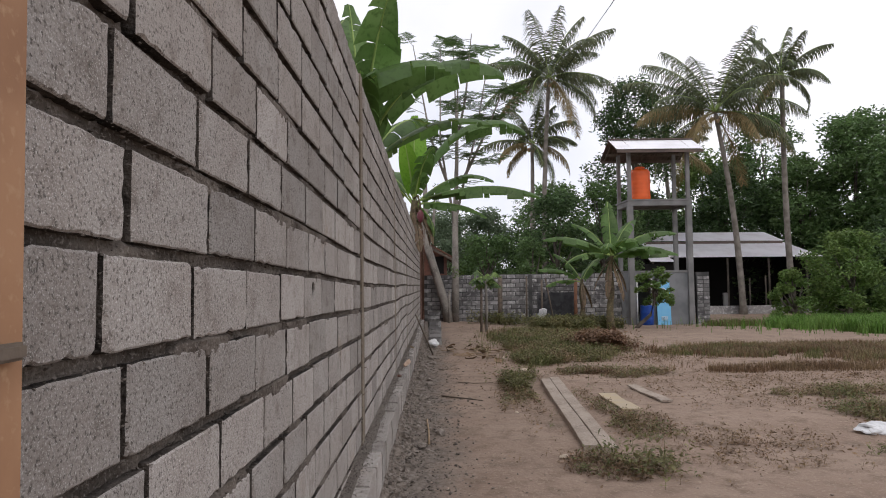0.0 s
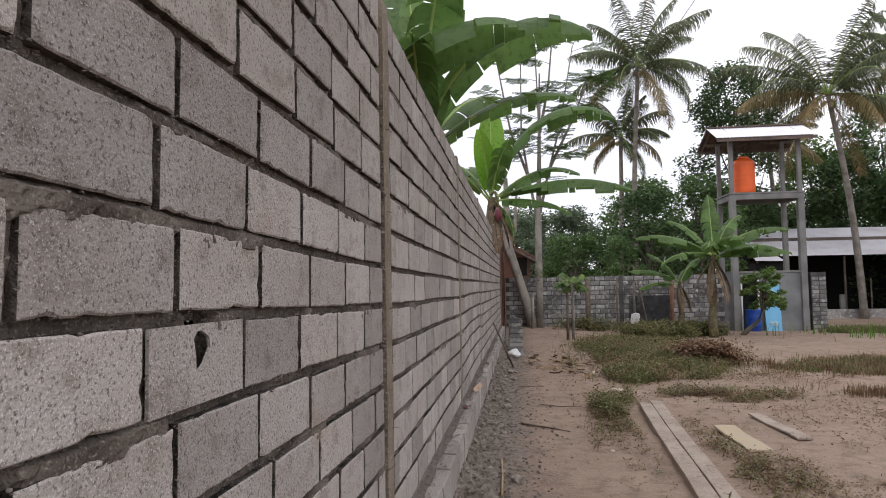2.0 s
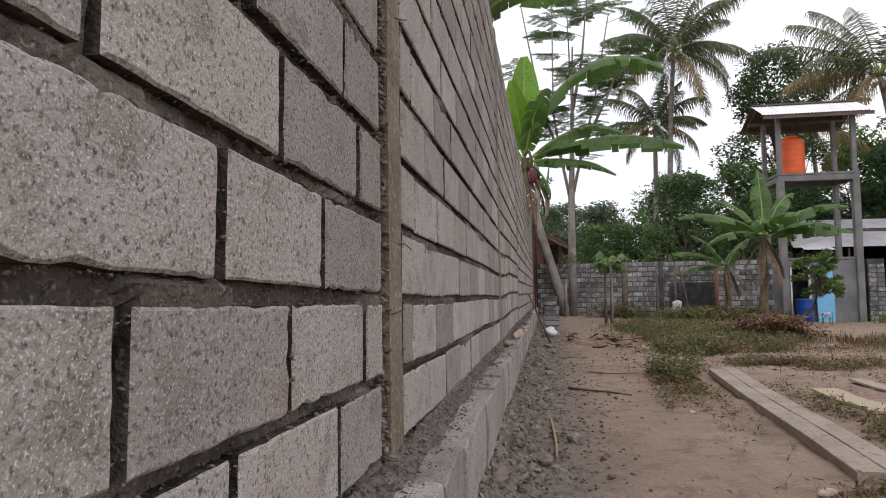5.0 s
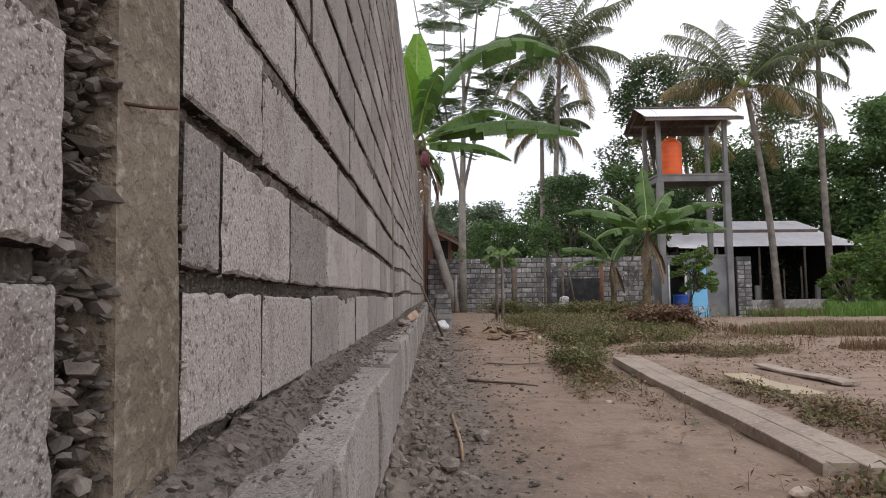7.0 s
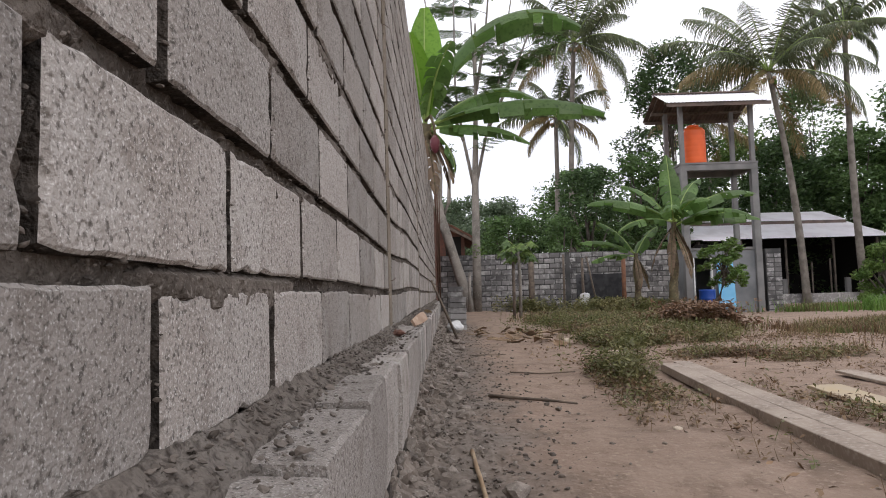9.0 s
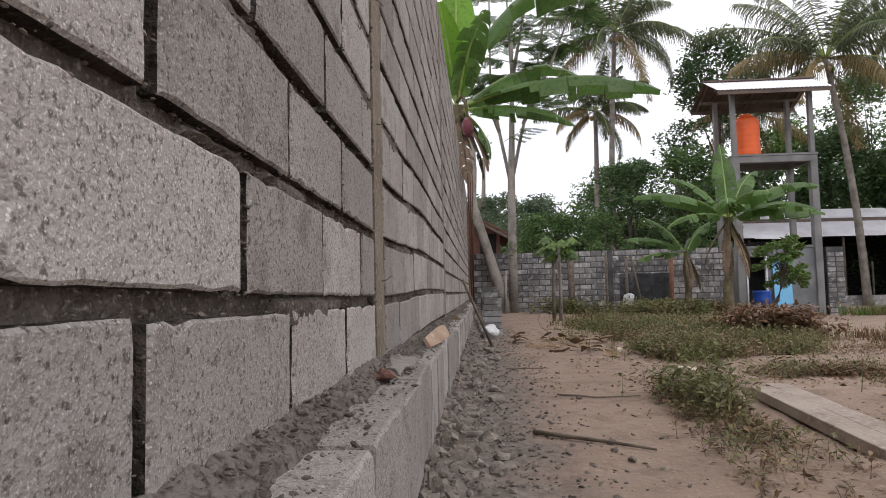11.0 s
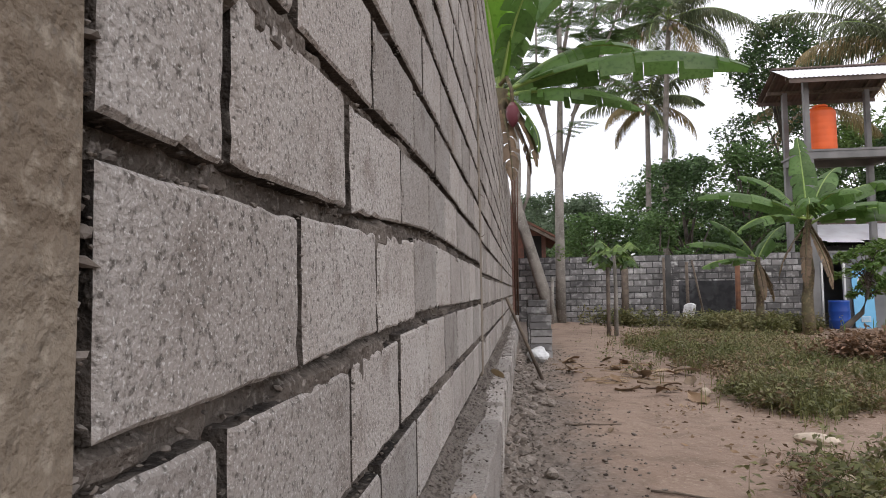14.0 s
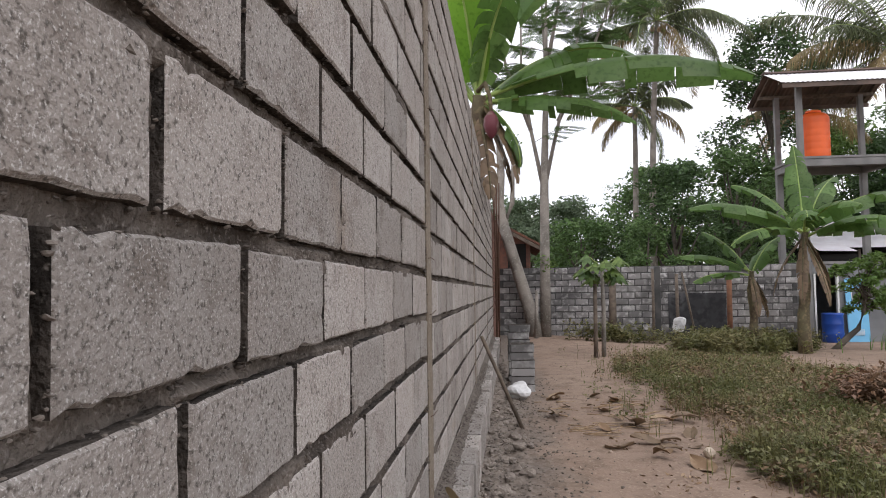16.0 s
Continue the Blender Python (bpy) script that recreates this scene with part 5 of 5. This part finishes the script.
# slim tree with feathery leaves in front of the far wall, and the leaning trunk
def feathery():
    g = thing("slim_tree", pose(0.82, 28.85, -0.1), "slim grey tree with sparse feathery layered leaves", "tree")
    q = random.Random(12)
    tube("trunk", [(0, 0, -0.1), (0.02, 0, 2), (0.05, 0, 4.4), (0.15, 0, 7), (0.25, 0.1, 10.5)], [0.16, 0.145, 0.125, 0.08, 0.03], BARK, g, "pale grey trunk", 12)
    limbs = [[(0.05, 0, 4.4), (0.42, -0.1, 6), (1.0, -0.2, 8.2), (1.6, -0.2, 11.5)], [(0.05, 0, 4.3), (-0.3, 0.1, 6.2), (-0.55, 0.1, 8), (-0.5, 0, 12.2)], [(0.1, 0, 6), (0.2, 0.6, 8), (0.1, 1.0, 12.5)],
             [(-0.3, 0.1, 6.2), (-1.0, 0.2, 8.2), (-1.7, 0.3, 12.3)], [(0.5, -0.1, 6.4), (1.5, -0.2, 8.4), (2.4, -0.2, 10.6)], [(0.2, 0, 8), (0.6, 0.2, 10), (0.9, 0.3, 12.8)]]
    quads = []
    for L in limbs:
        tube("limb", L, [0.07 - 0.05 * i / (len(L) - 1) for i in range(len(L))], BARK, g, "", 7)
        for _ in range(15):
            i = q.randrange(len(L) - 1)
            c = Vector(L[i]).lerp(Vector(L[i + 1]), q.random())
            if c.z < 6.8 and q.random() < 0.8:
                continue
            az, reach = q.uniform(0, 2 * math.pi), q.uniform(0.7, 1.6)
            tip = c + Vector((math.cos(az) * reach, math.sin(az) * reach, q.uniform(-0.05, 0.4)))
            tube("twig", [c, c.lerp(tip, 0.5) + Vector((0, 0, 0.08)), tip], [0.014, 0.010, 0.005], BARK, g, "", 4)
            for s in range(5):
                o = c.lerp(tip, 0.35 + 0.65 * s / 4)
                for side in (-1, 1):
                    d = (Vector((math.cos(az + side * 1.0), math.sin(az + side * 1.0), q.uniform(-0.25, 0.1)))).normalized()
                    w = Vector((-d.y, d.x, 0))
                    for n_ in range(9):
                        p = o + d * (0.05 + 0.055 * n_)
                        for sd in (-1, 1):
                            e = p + w * sd * 0.11 + d * 0.04
                            quads.append((p - d * 0.022, p + d * 0.022, e + d * 0.02, e - d * 0.02))
    child("crown", quad_mesh("crown", np.array([[tuple(v) for v in k] for k in quads]), LEAF_MID), g, "sparse dark feathery leaves")
    return g


feathery()
g = thing("leaning_tree", pose(0.52, 28.9, -0.1), "leaning bare grey tree trunk with a cut fork", "tree")
tube("trunk", [(0.06, 0, -0.1), (-0.10, 0, 0.7), (-0.45, 0, 1.9), (-0.85, 0, 3.3), (-1.0, 0, 4.0), (-0.92, 0, 4.9), (-0.95, 0, 6.2)], [0.24, 0.20, 0.175, 0.16, 0.165, 0.12, 0.09], BARK, g, "thick blotched grey trunk", 14)
tube("limb", [(-0.85, 0, 3.4), (-0.6, -0.1, 4.0), (-0.55, -0.1, 5.2), (-0.45, -0.1, 5.9)], [0.09, 0.07, 0.05, 0.02], BARK, g, "", 8)
tube("limb", [(-0.98, 0, 4.6), (-1.3, 0, 5.0), (-1.35, 0, 5.6)], [0.07, 0.05, 0.03], BARK, g, "", 8)
for k, (c, r_) in enumerate((((-0.5, -0.1, 5.3), 0.22), ((-0.45, -0.1, 5.9), 0.22), ((-1.3, 0, 5.5), 0.2), ((0.35, -0.2, 2.3), 0.3), ((0.45, -0.2, 2.15), 0.3))):
    child("shoot", quad_mesh("shoot", leaf_cloud([c], [r_], 26, 0.12, 4 + k), LEAF_LIGHT), g, "few green shoots")


def papaya(base, height, r_, seed):
    g = thing("papaya_plant", pose(*base), "young papaya plant with drooping lobed leaves", "papaya plant")
    q = random.Random(seed)
    tube("trunk", [(0, 0, -0.05), (0.02, 0, height * 0.5), (0, 0, height)], [0.05, 0.045, 0.03], BARK, g, "", 8)
    for k in range(13):
        az, el = k * 2.399, q.uniform(-0.9, 0.9)
        tip = Vector((math.cos(az) * r_ * math.cos(el), math.sin(az) * r_ * math.cos(el), height + 0.35 * math.sin(el)))
        tube("stalk", [(0, 0, height - 0.06), tip], [0.010, 0.007], MIDRIB, g, "", 5)
        quads = []
        for j in range(9):
            b = az + (j - 4) * 0.55
            d = Vector((math.cos(b), math.sin(b), -0.75 - 0.25 * q.random())).normalized() * q.uniform(0.26, 0.42)
            w = Vector((-math.sin(b), math.cos(b), 0)) * 0.055
            for s in range(3):
                o = tip + d * (s / 3)
                e = tip + d * ((s + 1) / 3)
                ww = w * (1.2 if s == 1 else 0.8)
                quads.append((o - w * (0.3 + 0.4 * s), o + w * (0.3 + 0.4 * s), e + ww * (0.9 if s < 2 else 0.1), e - ww * (0.9 if s < 2 else 0.1)))
        child("leaf", quad_mesh("leaf", np.array([[tuple(v) for v in k_] for k_ in quads]), LEAF_LIGHT if k % 3 else LEAF_MID), g)
    return g


papaya((1.74, 23.5, ground_z(1.74, 23.5)), 1.95, 0.42, 1)
stick("stake", [(1.55, 23.3, -0.2), (1.57, 23.3, 1.5)], 0.045, 0.04, OLD_WOOD, "brown stake beside the papaya plant", "stake")

# small tree before the washroom
g = thing("small_tree", pose(8.75, 27.6, ground_z(8.75, 27.6)), "small leaning fruit tree with bright green leaves", "tree")
tube("trunk", [(-0.55, 0, -0.05), (-0.25, 0, 0.25), (0.1, 0, 0.55), (0.25, 0, 1.0), (0.3, 0, 1.5)], [0.09, 0.08, 0.065, 0.05, 0.035], DARK_BARK, g, "", 9)
q = random.Random(31)
cs, rs = [], []
for k in range(40):
    a, z, d = q.uniform(0, 6.28), q.uniform(1.0, 2.45), q.uniform(0.2, 1.05)
    cs.append((0.35 + d * math.cos(a), d * math.sin(a), z))
    rs.append(q.uniform(0.12, 0.24))
    tube("limb", [(0.28, 0, 1.0 + 0.02 * k), (0.30 + 0.5 * d * math.cos(a), 0.5 * d * math.sin(a), 0.3 + z * 0.75), cs[-1]], [0.018, 0.012, 0.006], DARK_BARK, g, "", 5)
child("crown", quad_mesh("crown", leaf_cloud(cs, rs, 50, 0.16, 6), LEAF_LIGHT), g)


# ---- weeds and grass ----
def spots(zones, count, seed):
    """Random places in elliptic zones (x, y, rx, ry, weight), thinned by noise so that bare soil shows through."""
    q = random.Random(seed)
    total = sum(z[4] for z in zones)
    out = []
    while len(out) < count:
        t = q.uniform(0, total)
        for x, y, rx, ry, w in zones:
            t -= w
            if t <= 0:
                break
        a, d = q.uniform(0, 2 * math.pi), math.sqrt(q.random()) if q.random() < 0.6 else abs(q.gauss(0, 0.75))
        px, py = x + rx * d * math.cos(a), y + ry * d * math.sin(a)
        if (1.48 < px < 2.09 and 7.1 < py < 11.9) or (2.4 < px < 2.8 and 9.1 < py < 10.5) or (3.05 < px < 3.45 and 9.7 < py < 11.3) or px < 0.7 or math.hypot(px - 1.62, py - 13.0) < 0.34:
            continue
        if noise.noise(Vector((px * 1.3, py * 1.3, seed))) + 0.35 * noise.noise(Vector((px * 4, py * 4, seed))) > 0.02 - 0.45 * (1 - d):
            out.append((px, py, ground_z(px, py)))
    return np.array(out)


def weeds(name, zones, count, height, leaf, mat, label, seed, leaves=9, spread=0.10):
    g = np.random.default_rng(seed)
    base = spots(zones, count, seed)
    h = height * g.uniform(0.45, 1.3, (count, 1))
    lean = g.normal(0, 0.35, (count, 2)) * h
    quads = []
    top = base + np.concatenate([lean, h], axis=1)
    side = g.normal(size=(count, 3)) * np.array([1, 1, 0])
    side /= np.linalg.norm(side, axis=1, keepdims=True) + 1e-9
    w = side * 0.0022
    quads.append(np.stack([base - w, base + w, top + w * 0.5, top - w * 0.5], axis=1))
    for k in range(leaves):
        u = g.uniform(0.12, 1.0, (count, 1))
        o = base + (top - base) * u
        d = g.normal(size=(count, 3)) * np.array([1, 1, 0.45])
        d /= np.linalg.norm(d, axis=1, keepdims=True) + 1e-9
        o = o + d * spread * g.uniform(0, 0.5, (count, 1))
        ln = leaf * g.uniform(0.5, 1.3, (count, 1))
        b = np.cross(d, np.array([0, 0, 1.0]) + 0.3 * g.normal(size=(count, 3)))
        b /= np.linalg.norm(b, axis=1, keepdims=True) + 1e-9
        e = o + d * ln
        m_ = o + d * ln * 0.5 + np.array([0, 0, 0.12]) * ln
        quads.append(np.stack([o, m_ + b * ln * 0.24, e, m_ - b * ln * 0.24], axis=1))
    return tagged(new(name, quad_mesh(name, np.concatenate(quads), mat)), label, "weeds", kind="stuff")


def grass(name, zones, count, height, mat, label, seed, width=0.006):
    g = np.random.default_rng(seed)
    base = spots(zones, count, seed)
    h = height * g.uniform(0.4, 1.25, (count, 1))
    az = g.uniform(0, 2 * np.pi, count)
    d = np.stack([np.cos(az), np.sin(az), np.zeros(count)], axis=1)
    s = np.stack([-np.sin(az), np.cos(az), np.zeros(count)], axis=1) * width
    bend = g.uniform(0.1, 0.6, (count, 1))
    m_ = base + np.array([0, 0, 0.6]) * h + d * h * bend * 0.3
    e = base + np.array([0, 0, 0.92]) * h + d * h * bend
    quads = np.concatenate([np.stack([base - s, base + s, m_ + s * 0.8, m_ - s * 0.8], axis=1), np.stack([m_ - s * 0.8, m_ + s * 0.8, e + s * 0.1, e - s * 0.1], axis=1)])
    return tagged(new(name, quad_mesh(name, quads, mat)), label, "grass", kind="stuff")


BED = [(3.0, 17.0, 1.35, 2.6, 5), (3.4, 20.5, 1.9, 3.2, 5), (2.3, 14.9, 0.65, 0.9, 1.2)]
STRIP = [(1.45, 11.4, 0.42, 1.2, 0.7), (3.2, 12.8, 1.2, 0.6, 1.1), (1.75, 6.6, 0.6, 0.5, 0.4), (2.4, 8.6, 0.5, 1.0, 0.5), (1.7, 9.6, 0.9, 1.6, 0.6)]
RIGHT = [(5.8, 8.5, 0.9, 1.1, 1.0), (6.3, 10.3, 1.2, 0.6, 0.6), (5.2, 6.6, 0.8, 0.8, 0.5)]
weeds("green_weeds", BED, 4800, 0.17, 0.060, WEED, "low green weeds covering the trodden soil", 1)
weeds("dry_weeds", BED + [(4.3, 17.8, 0.9, 1.3, 4)], 3600, 0.17, 0.055, WEED_DRY, "dry brown weeds among the green ones", 2)
weeds("green_weeds", STRIP, 640, 0.09, 0.042, WEED, "low green weeds round the planks", 3)
weeds("dry_weeds", STRIP, 1250, 0.08, 0.040, WEED_DRY, "dry brown weeds round the planks", 4)
weeds("green_weeds", RIGHT, 1000, 0.10, 0.045, WEED, "low green weeds on the open ground", 5)
weeds("dry_weeds", RIGHT, 900, 0.09, 0.040, WEED_DRY, "dry brown weeds on the open ground", 6)
weeds("tall_weeds", [(5.6, 26.6, 1.3, 1.2, 3), (6.7, 26.8, 0.8, 0.7, 1), (4.6, 24.8, 1.2, 1.0, 2), (2.6, 27.8, 1.4, 0.5, 0.6)], 1900, 0.42, 0.11, WEED, "tall green weeds along the block wall", 7, 12)
weeds("dry_weeds", [(4.15, 17.1, 0.55, 0.7, 2)], 900, 0.40, 0.09, RED_WEED, "reddish-brown heap of dried weeds", 8, 14)
grass("dry_grass", [(8.6, 16.2, 3.6, 1.3, 3), (7.0, 13.0, 2.5, 0.5, 0.6), (11, 14.6, 3, 1.0, 1.5)], 26000, 0.16, WEED_DRY, "short dry olive-brown grass on the open ground", 9)
grass("dry_grass", [(8.6, 16.2, 3.6, 1.3, 3), (11, 14.6, 3, 1.0, 1.5)], 14000, 0.14, WEED, "short green grass among dry blades", 10)
grass("grass", BED, 12000, 0.24, WEED, "thin grass blades among the weeds", 11, 0.004)
grass("green_grass", [(19.5, 25.5, 6.5, 5.0, 5), (16.2, 21.5, 3.0, 2.2, 2.0)], 42000, 0.48, RICE, "bright green grass field beside the yard", 12, 0.012)
grass("grass", [(13.2, 29.5, 1.6, 1.2, 1)], 2500, 0.30, WEED, "grass at the foot of the tower", 13, 0.008)
weeds("tall_weeds", [(1.55, 11.7, 0.45, 0.8, 2), (1.9, 6.55, 0.45, 0.4, 0.3)], 110, 0.26, 0.06, WEED, "upright weed sprigs round the ends of the planks", 15, 16)
OPEN = [(5.2, 11.2, 2.6, 2.4, 2), (4.6, 15.0, 1.6, 1.2, 1), (7.5, 12.0, 2.0, 1.6, 1), (3.2, 7.4, 1.4, 1.0, 1)]
weeds("dry_weeds", OPEN, 1700, 0.05, 0.035, WEED_DRY, "sparse dry weed tufts on the open soil", 14, 6)
g_ = np.random.default_rng(5)
lp = spots(BED + STRIP + RIGHT + OPEN + [(1.2, 14.5, 1.2, 4.0, 1.5)], 5600, 77)
lz = leaf_cloud(lp + np.array([0, 0, 0.006]), np.full(len(lp), 0.004), 1, 0.05, 9, flat=0.1)
tagged(new("leaf_litter", quad_mesh("leaf_litter", lz, LITTER)), "small dry leaf litter scattered on the soil", "leaf litter", kind="stuff")
# ---- pieces of the walls ----
def holed_block(length, height, hy, hz):
    """The block that was knocked through: the plain face with an uneven hole."""
    b = bmesh.new()
    outer = [b.verts.new((0, y, z)) for y, z in ((-length / 2, -height / 2), (length / 2, -height / 2), (length / 2, height / 2), (-length / 2, height / 2))]
    ring = []
    for k in range(12):
        a = 2 * math.pi * k / 12
        r_ = 1 + 0.22 * math.sin(3 * a + 1) + 0.1 * math.sin(5 * a)
        ring.append(b.verts.new((0, hy + 0.030 * r_ * math.cos(a), hz + 0.036 * r_ * math.sin(a))))
    edges = [b.edges.new((v[i], v[(i + 1) % len(v)])) for v in (outer, ring) for i in range(len(v))]
    bmesh.ops.triangle_fill(b, edges=edges, use_beauty=True, normal=(1, 0, 0))
    inner = [f for f in b.faces if all(v in ring for v in f.verts)]
    bmesh.ops.delete(b, geom=inner, context="FACES_ONLY")
    bmesh.ops.solidify(b, geom=b.faces[:], thickness=0.007)
    if sum(v.co.x for v in b.verts) > 0:
        bmesh.ops.translate(b, vec=(-0.007, 0, 0), verts=b.verts)
    me = bpy.data.meshes.new("block")
    b.to_mesh(me)
    b.free()
    me.materials.append(BLOCK)
    return me


block_set = [block_mesh("block", BL, BH, 0.03, s, BLOCK) for s in range(8)]
q = random.Random(21)
for y0, y1, mid, z, k in near_blocks:
    holed = y0 < 2.856 < y1 and abs(z - 1.80) < 0.09
    ob = child("block", holed_block(BL, BH, (2.856 - mid) * BL / (y1 - y0), 1.80 - z) if holed else q.choice(block_set), wall, m=pose(WALL_X + q.uniform(-0.0018, 0.0018), mid, z + q.uniform(-0.003, 0.003), math.degrees(math.atan((line(mid + 0.15, k) - line(mid - 0.15, k)) / 0.3)) + q.uniform(-0.5, 0.5), 0, q.uniform(-0.25, 0.2)))
    ob.scale = (1, (y1 - y0 - SIDE_JOINT) / BL, (line(mid, k + 1) - line(mid, k) - JOINT) / BH)
chunks = []
for y0, y1, mid, z, k in far_blocks:
    me = q.choice(block_set)
    m = pose(WALL_X + q.uniform(-0.0018, 0.0018), mid, z + q.uniform(-0.003, 0.003), 0, 0, q.uniform(-0.25, 0.2)) @ Matrix.Diagonal((1, (y1 - y0 - SIDE_JOINT) / BL, (line(mid, k + 1) - line(mid, k) - JOINT) / BH, 1))
    chunks.append(([m @ v.co for v in me.vertices], [tuple(p.vertices) for p in me.polygons]))
joined = raw_mesh("blocks", *join_data(chunks), BLOCK_FAR)
joined.materials.append(MORTAR)
joined.polygons.foreach_set("material_index", np.tile(BLOCK_SLOTS, len(chunks)).astype(np.int32))
child("blocks", joined, wall, "grey concrete blocks")["kind"] = "stuff"

back_chunks = []
for y0, y1, mid, z, k in near_blocks + far_blocks:
    me = block_set[k % 8]
    m = pose(WALL_X - 0.108, mid, z, 0, 0, 180) @ Matrix.Diagonal((1, (y1 - y0 - SIDE_JOINT) / BL, 1, 1))
    back_chunks.append(([m @ v.co for v in me.vertices], [tuple(p.vertices) for p in me.polygons]))
child("back_blocks", raw_mesh("back_blocks", *join_data(back_chunks), BLOCK_FAR), wall, "grey concrete blocks on the wall's far face")["kind"] = "stuff"

old_set = [block_mesh("block", 0.365, 0.165, 0.03, 90 + s, OLD_BLOCK, 0.01) for s in range(5)]
count, chunks = 0, []
for k in range(14):
    x = FX0 + (0.0 if k % 2 else 0.2)
    while x < FX1 - 0.2:
        m = pose(x + 0.19, FAR_Y + q.uniform(-0.006, 0.004), 1.90 - 0.19 * k + q.uniform(-0.008, 0.008), 0, 0, -90)
        me = q.choice(old_set)
        if count < 300 and x < 8.6:
            child("block", me, far_wall, m=m)
            count += 1
        else:
            chunks.append(([m @ v.co for v in me.vertices], [tuple(p.vertices) for p in me.polygons]))
        x += 0.39
if chunks:
    child("blocks", raw_mesh("blocks", *join_data(chunks), OLD_BLOCK), far_wall, "weathered blocks")["kind"] = "stuff"

# uneven raked mortar behind the faces of the blocks, squeezed out over the arrises here and there,
# deep beside the second post and in the knocked hole
def mortar_depth(y, s, z):
    n1 = noise.noise(Vector((y * 38, s * 38, 1.7)))
    n2 = noise.noise(Vector((y * 110, s * 110, 5.1)))
    if 4.56 < y < 4.65:
        return 0.040 - 0.026 * n1 - 0.007 * n2
    if abs(y - 2.856) < 0.06 and abs(z - 1.80) < 0.07:
        return 0.05
    slow = noise.noise(Vector((y * 3.1, s * 5, 9.3)))
    k = round(s / COURSE)
    below = line(y, k) - z
    if slow > 0.18 and -0.006 < below < 0.030 + 0.02 * n1:
        return max(-0.003, 0.006 - 0.016 * (slow - 0.18) - 0.006 * n1 - 0.004 * n2)
    return max(0.006, 0.021 - 0.007 * slow - 0.006 * n1 - 0.004 * n2)


sheet_y = list(np.arange(-1.6, 1.2, 0.05)) + list(np.arange(1.2, 10.8, 0.011)) + list(np.arange(10.8, POSTS[-1][0] + 0.05, 0.05))
sheet_s = list(np.arange(-0.36, 1.44, 0.0111)) + list(np.arange(1.44, (WALL_TOP_COURSE + 1) * COURSE - 0.01, 0.03))
sheet = []
for y in sheet_y:
    y = float(min(y, POSTS[-1][0]))
    base = bed(y)
    sheet += [(WALL_X - mortar_depth(y, float(s), base + float(s)), y, base + float(s)) for s in sheet_s]
rows_n = len(sheet_s)


def hole_at(v):
    return 2.80 < v[1] < 2.91 and abs(v[2] - 1.80) < 0.048


child("mortar_face", raw_mesh("mortar_face", sheet, [(i * rows_n + j, (i + 1) * rows_n + j, (i + 1) * rows_n + j + 1, i * rows_n + j + 1) for i in range(len(sheet_y) - 1) for j in range(rows_n - 1) if not hole_at(sheet[i * rows_n + j])], JOINT_FACE), wall, "dark crumbly raked mortar")

# crumbs of mortar left in the joints and beside the posts
def in_joints(q):
    y = q.uniform(1.0, 13.0)
    k = q.randrange(-1, 8)
    return WALL_X - q.uniform(0.010, 0.020), y, line(y, k) + q.choice((-1, 1)) * q.uniform(0.003, 0.0135)


def on_arrises(q):
    y0, y1, mid, z, k = q.choice(near_blocks)
    if q.random() < 0.6:
        y = q.uniform(y0, y1)
        return WALL_X - q.uniform(0.003, 0.007), y, line(y, k + q.choice((0, 0, 1))) + q.choice((-1, 1)) * q.gauss(0.0125, 0.0022)
    return WALL_X - q.uniform(0.003, 0.007), q.choice((y0 + 0.010, y1 - 0.010)) + q.gauss(0, 0.002), z + q.uniform(-0.08, 0.08)


def by_posts(q):
    a, b_ = q.choice(POSTS[1:4])
    gap = 0.062 if a == POSTS[1][0] else 0.014
    side_y = a - q.uniform(-0.006, gap) if q.random() < 0.8 else b_ + q.uniform(-0.006, 0.008)
    return WALL_X - (q.uniform(0.010, 0.045) if 4.565 < side_y < 4.63 else q.uniform(0.004, 0.014)), side_y, q.uniform(0.7, 2.8)


def in_gap(q):
    return WALL_X - q.uniform(0.004, 0.04), q.choice((q.gauss(4.573, 0.006), q.gauss(4.624, 0.008), q.uniform(4.57, 4.63))), q.uniform(0.7, 2.6)


child("joint_crumbs", raw_mesh("joint_crumbs", *scatter(8500, in_joints, (0.0025, 0.009), 31), CRUMB), wall)["kind"] = "stuff"
child("post_crumbs", raw_mesh("post_crumbs", *scatter(4200, by_posts, (0.004, 0.015), 32), CRUMB), wall)["kind"] = "stuff"
child("gap_crumbs", raw_mesh("gap_crumbs", *scatter(900, in_gap, (0.008, 0.026), 33), CRUMB), wall)["kind"] = "stuff"
child("arris_crumbs", raw_mesh("arris_crumbs", *scatter(9000, on_arrises, (0.003, 0.009), 34), CRUMB), wall)["kind"] = "stuff"
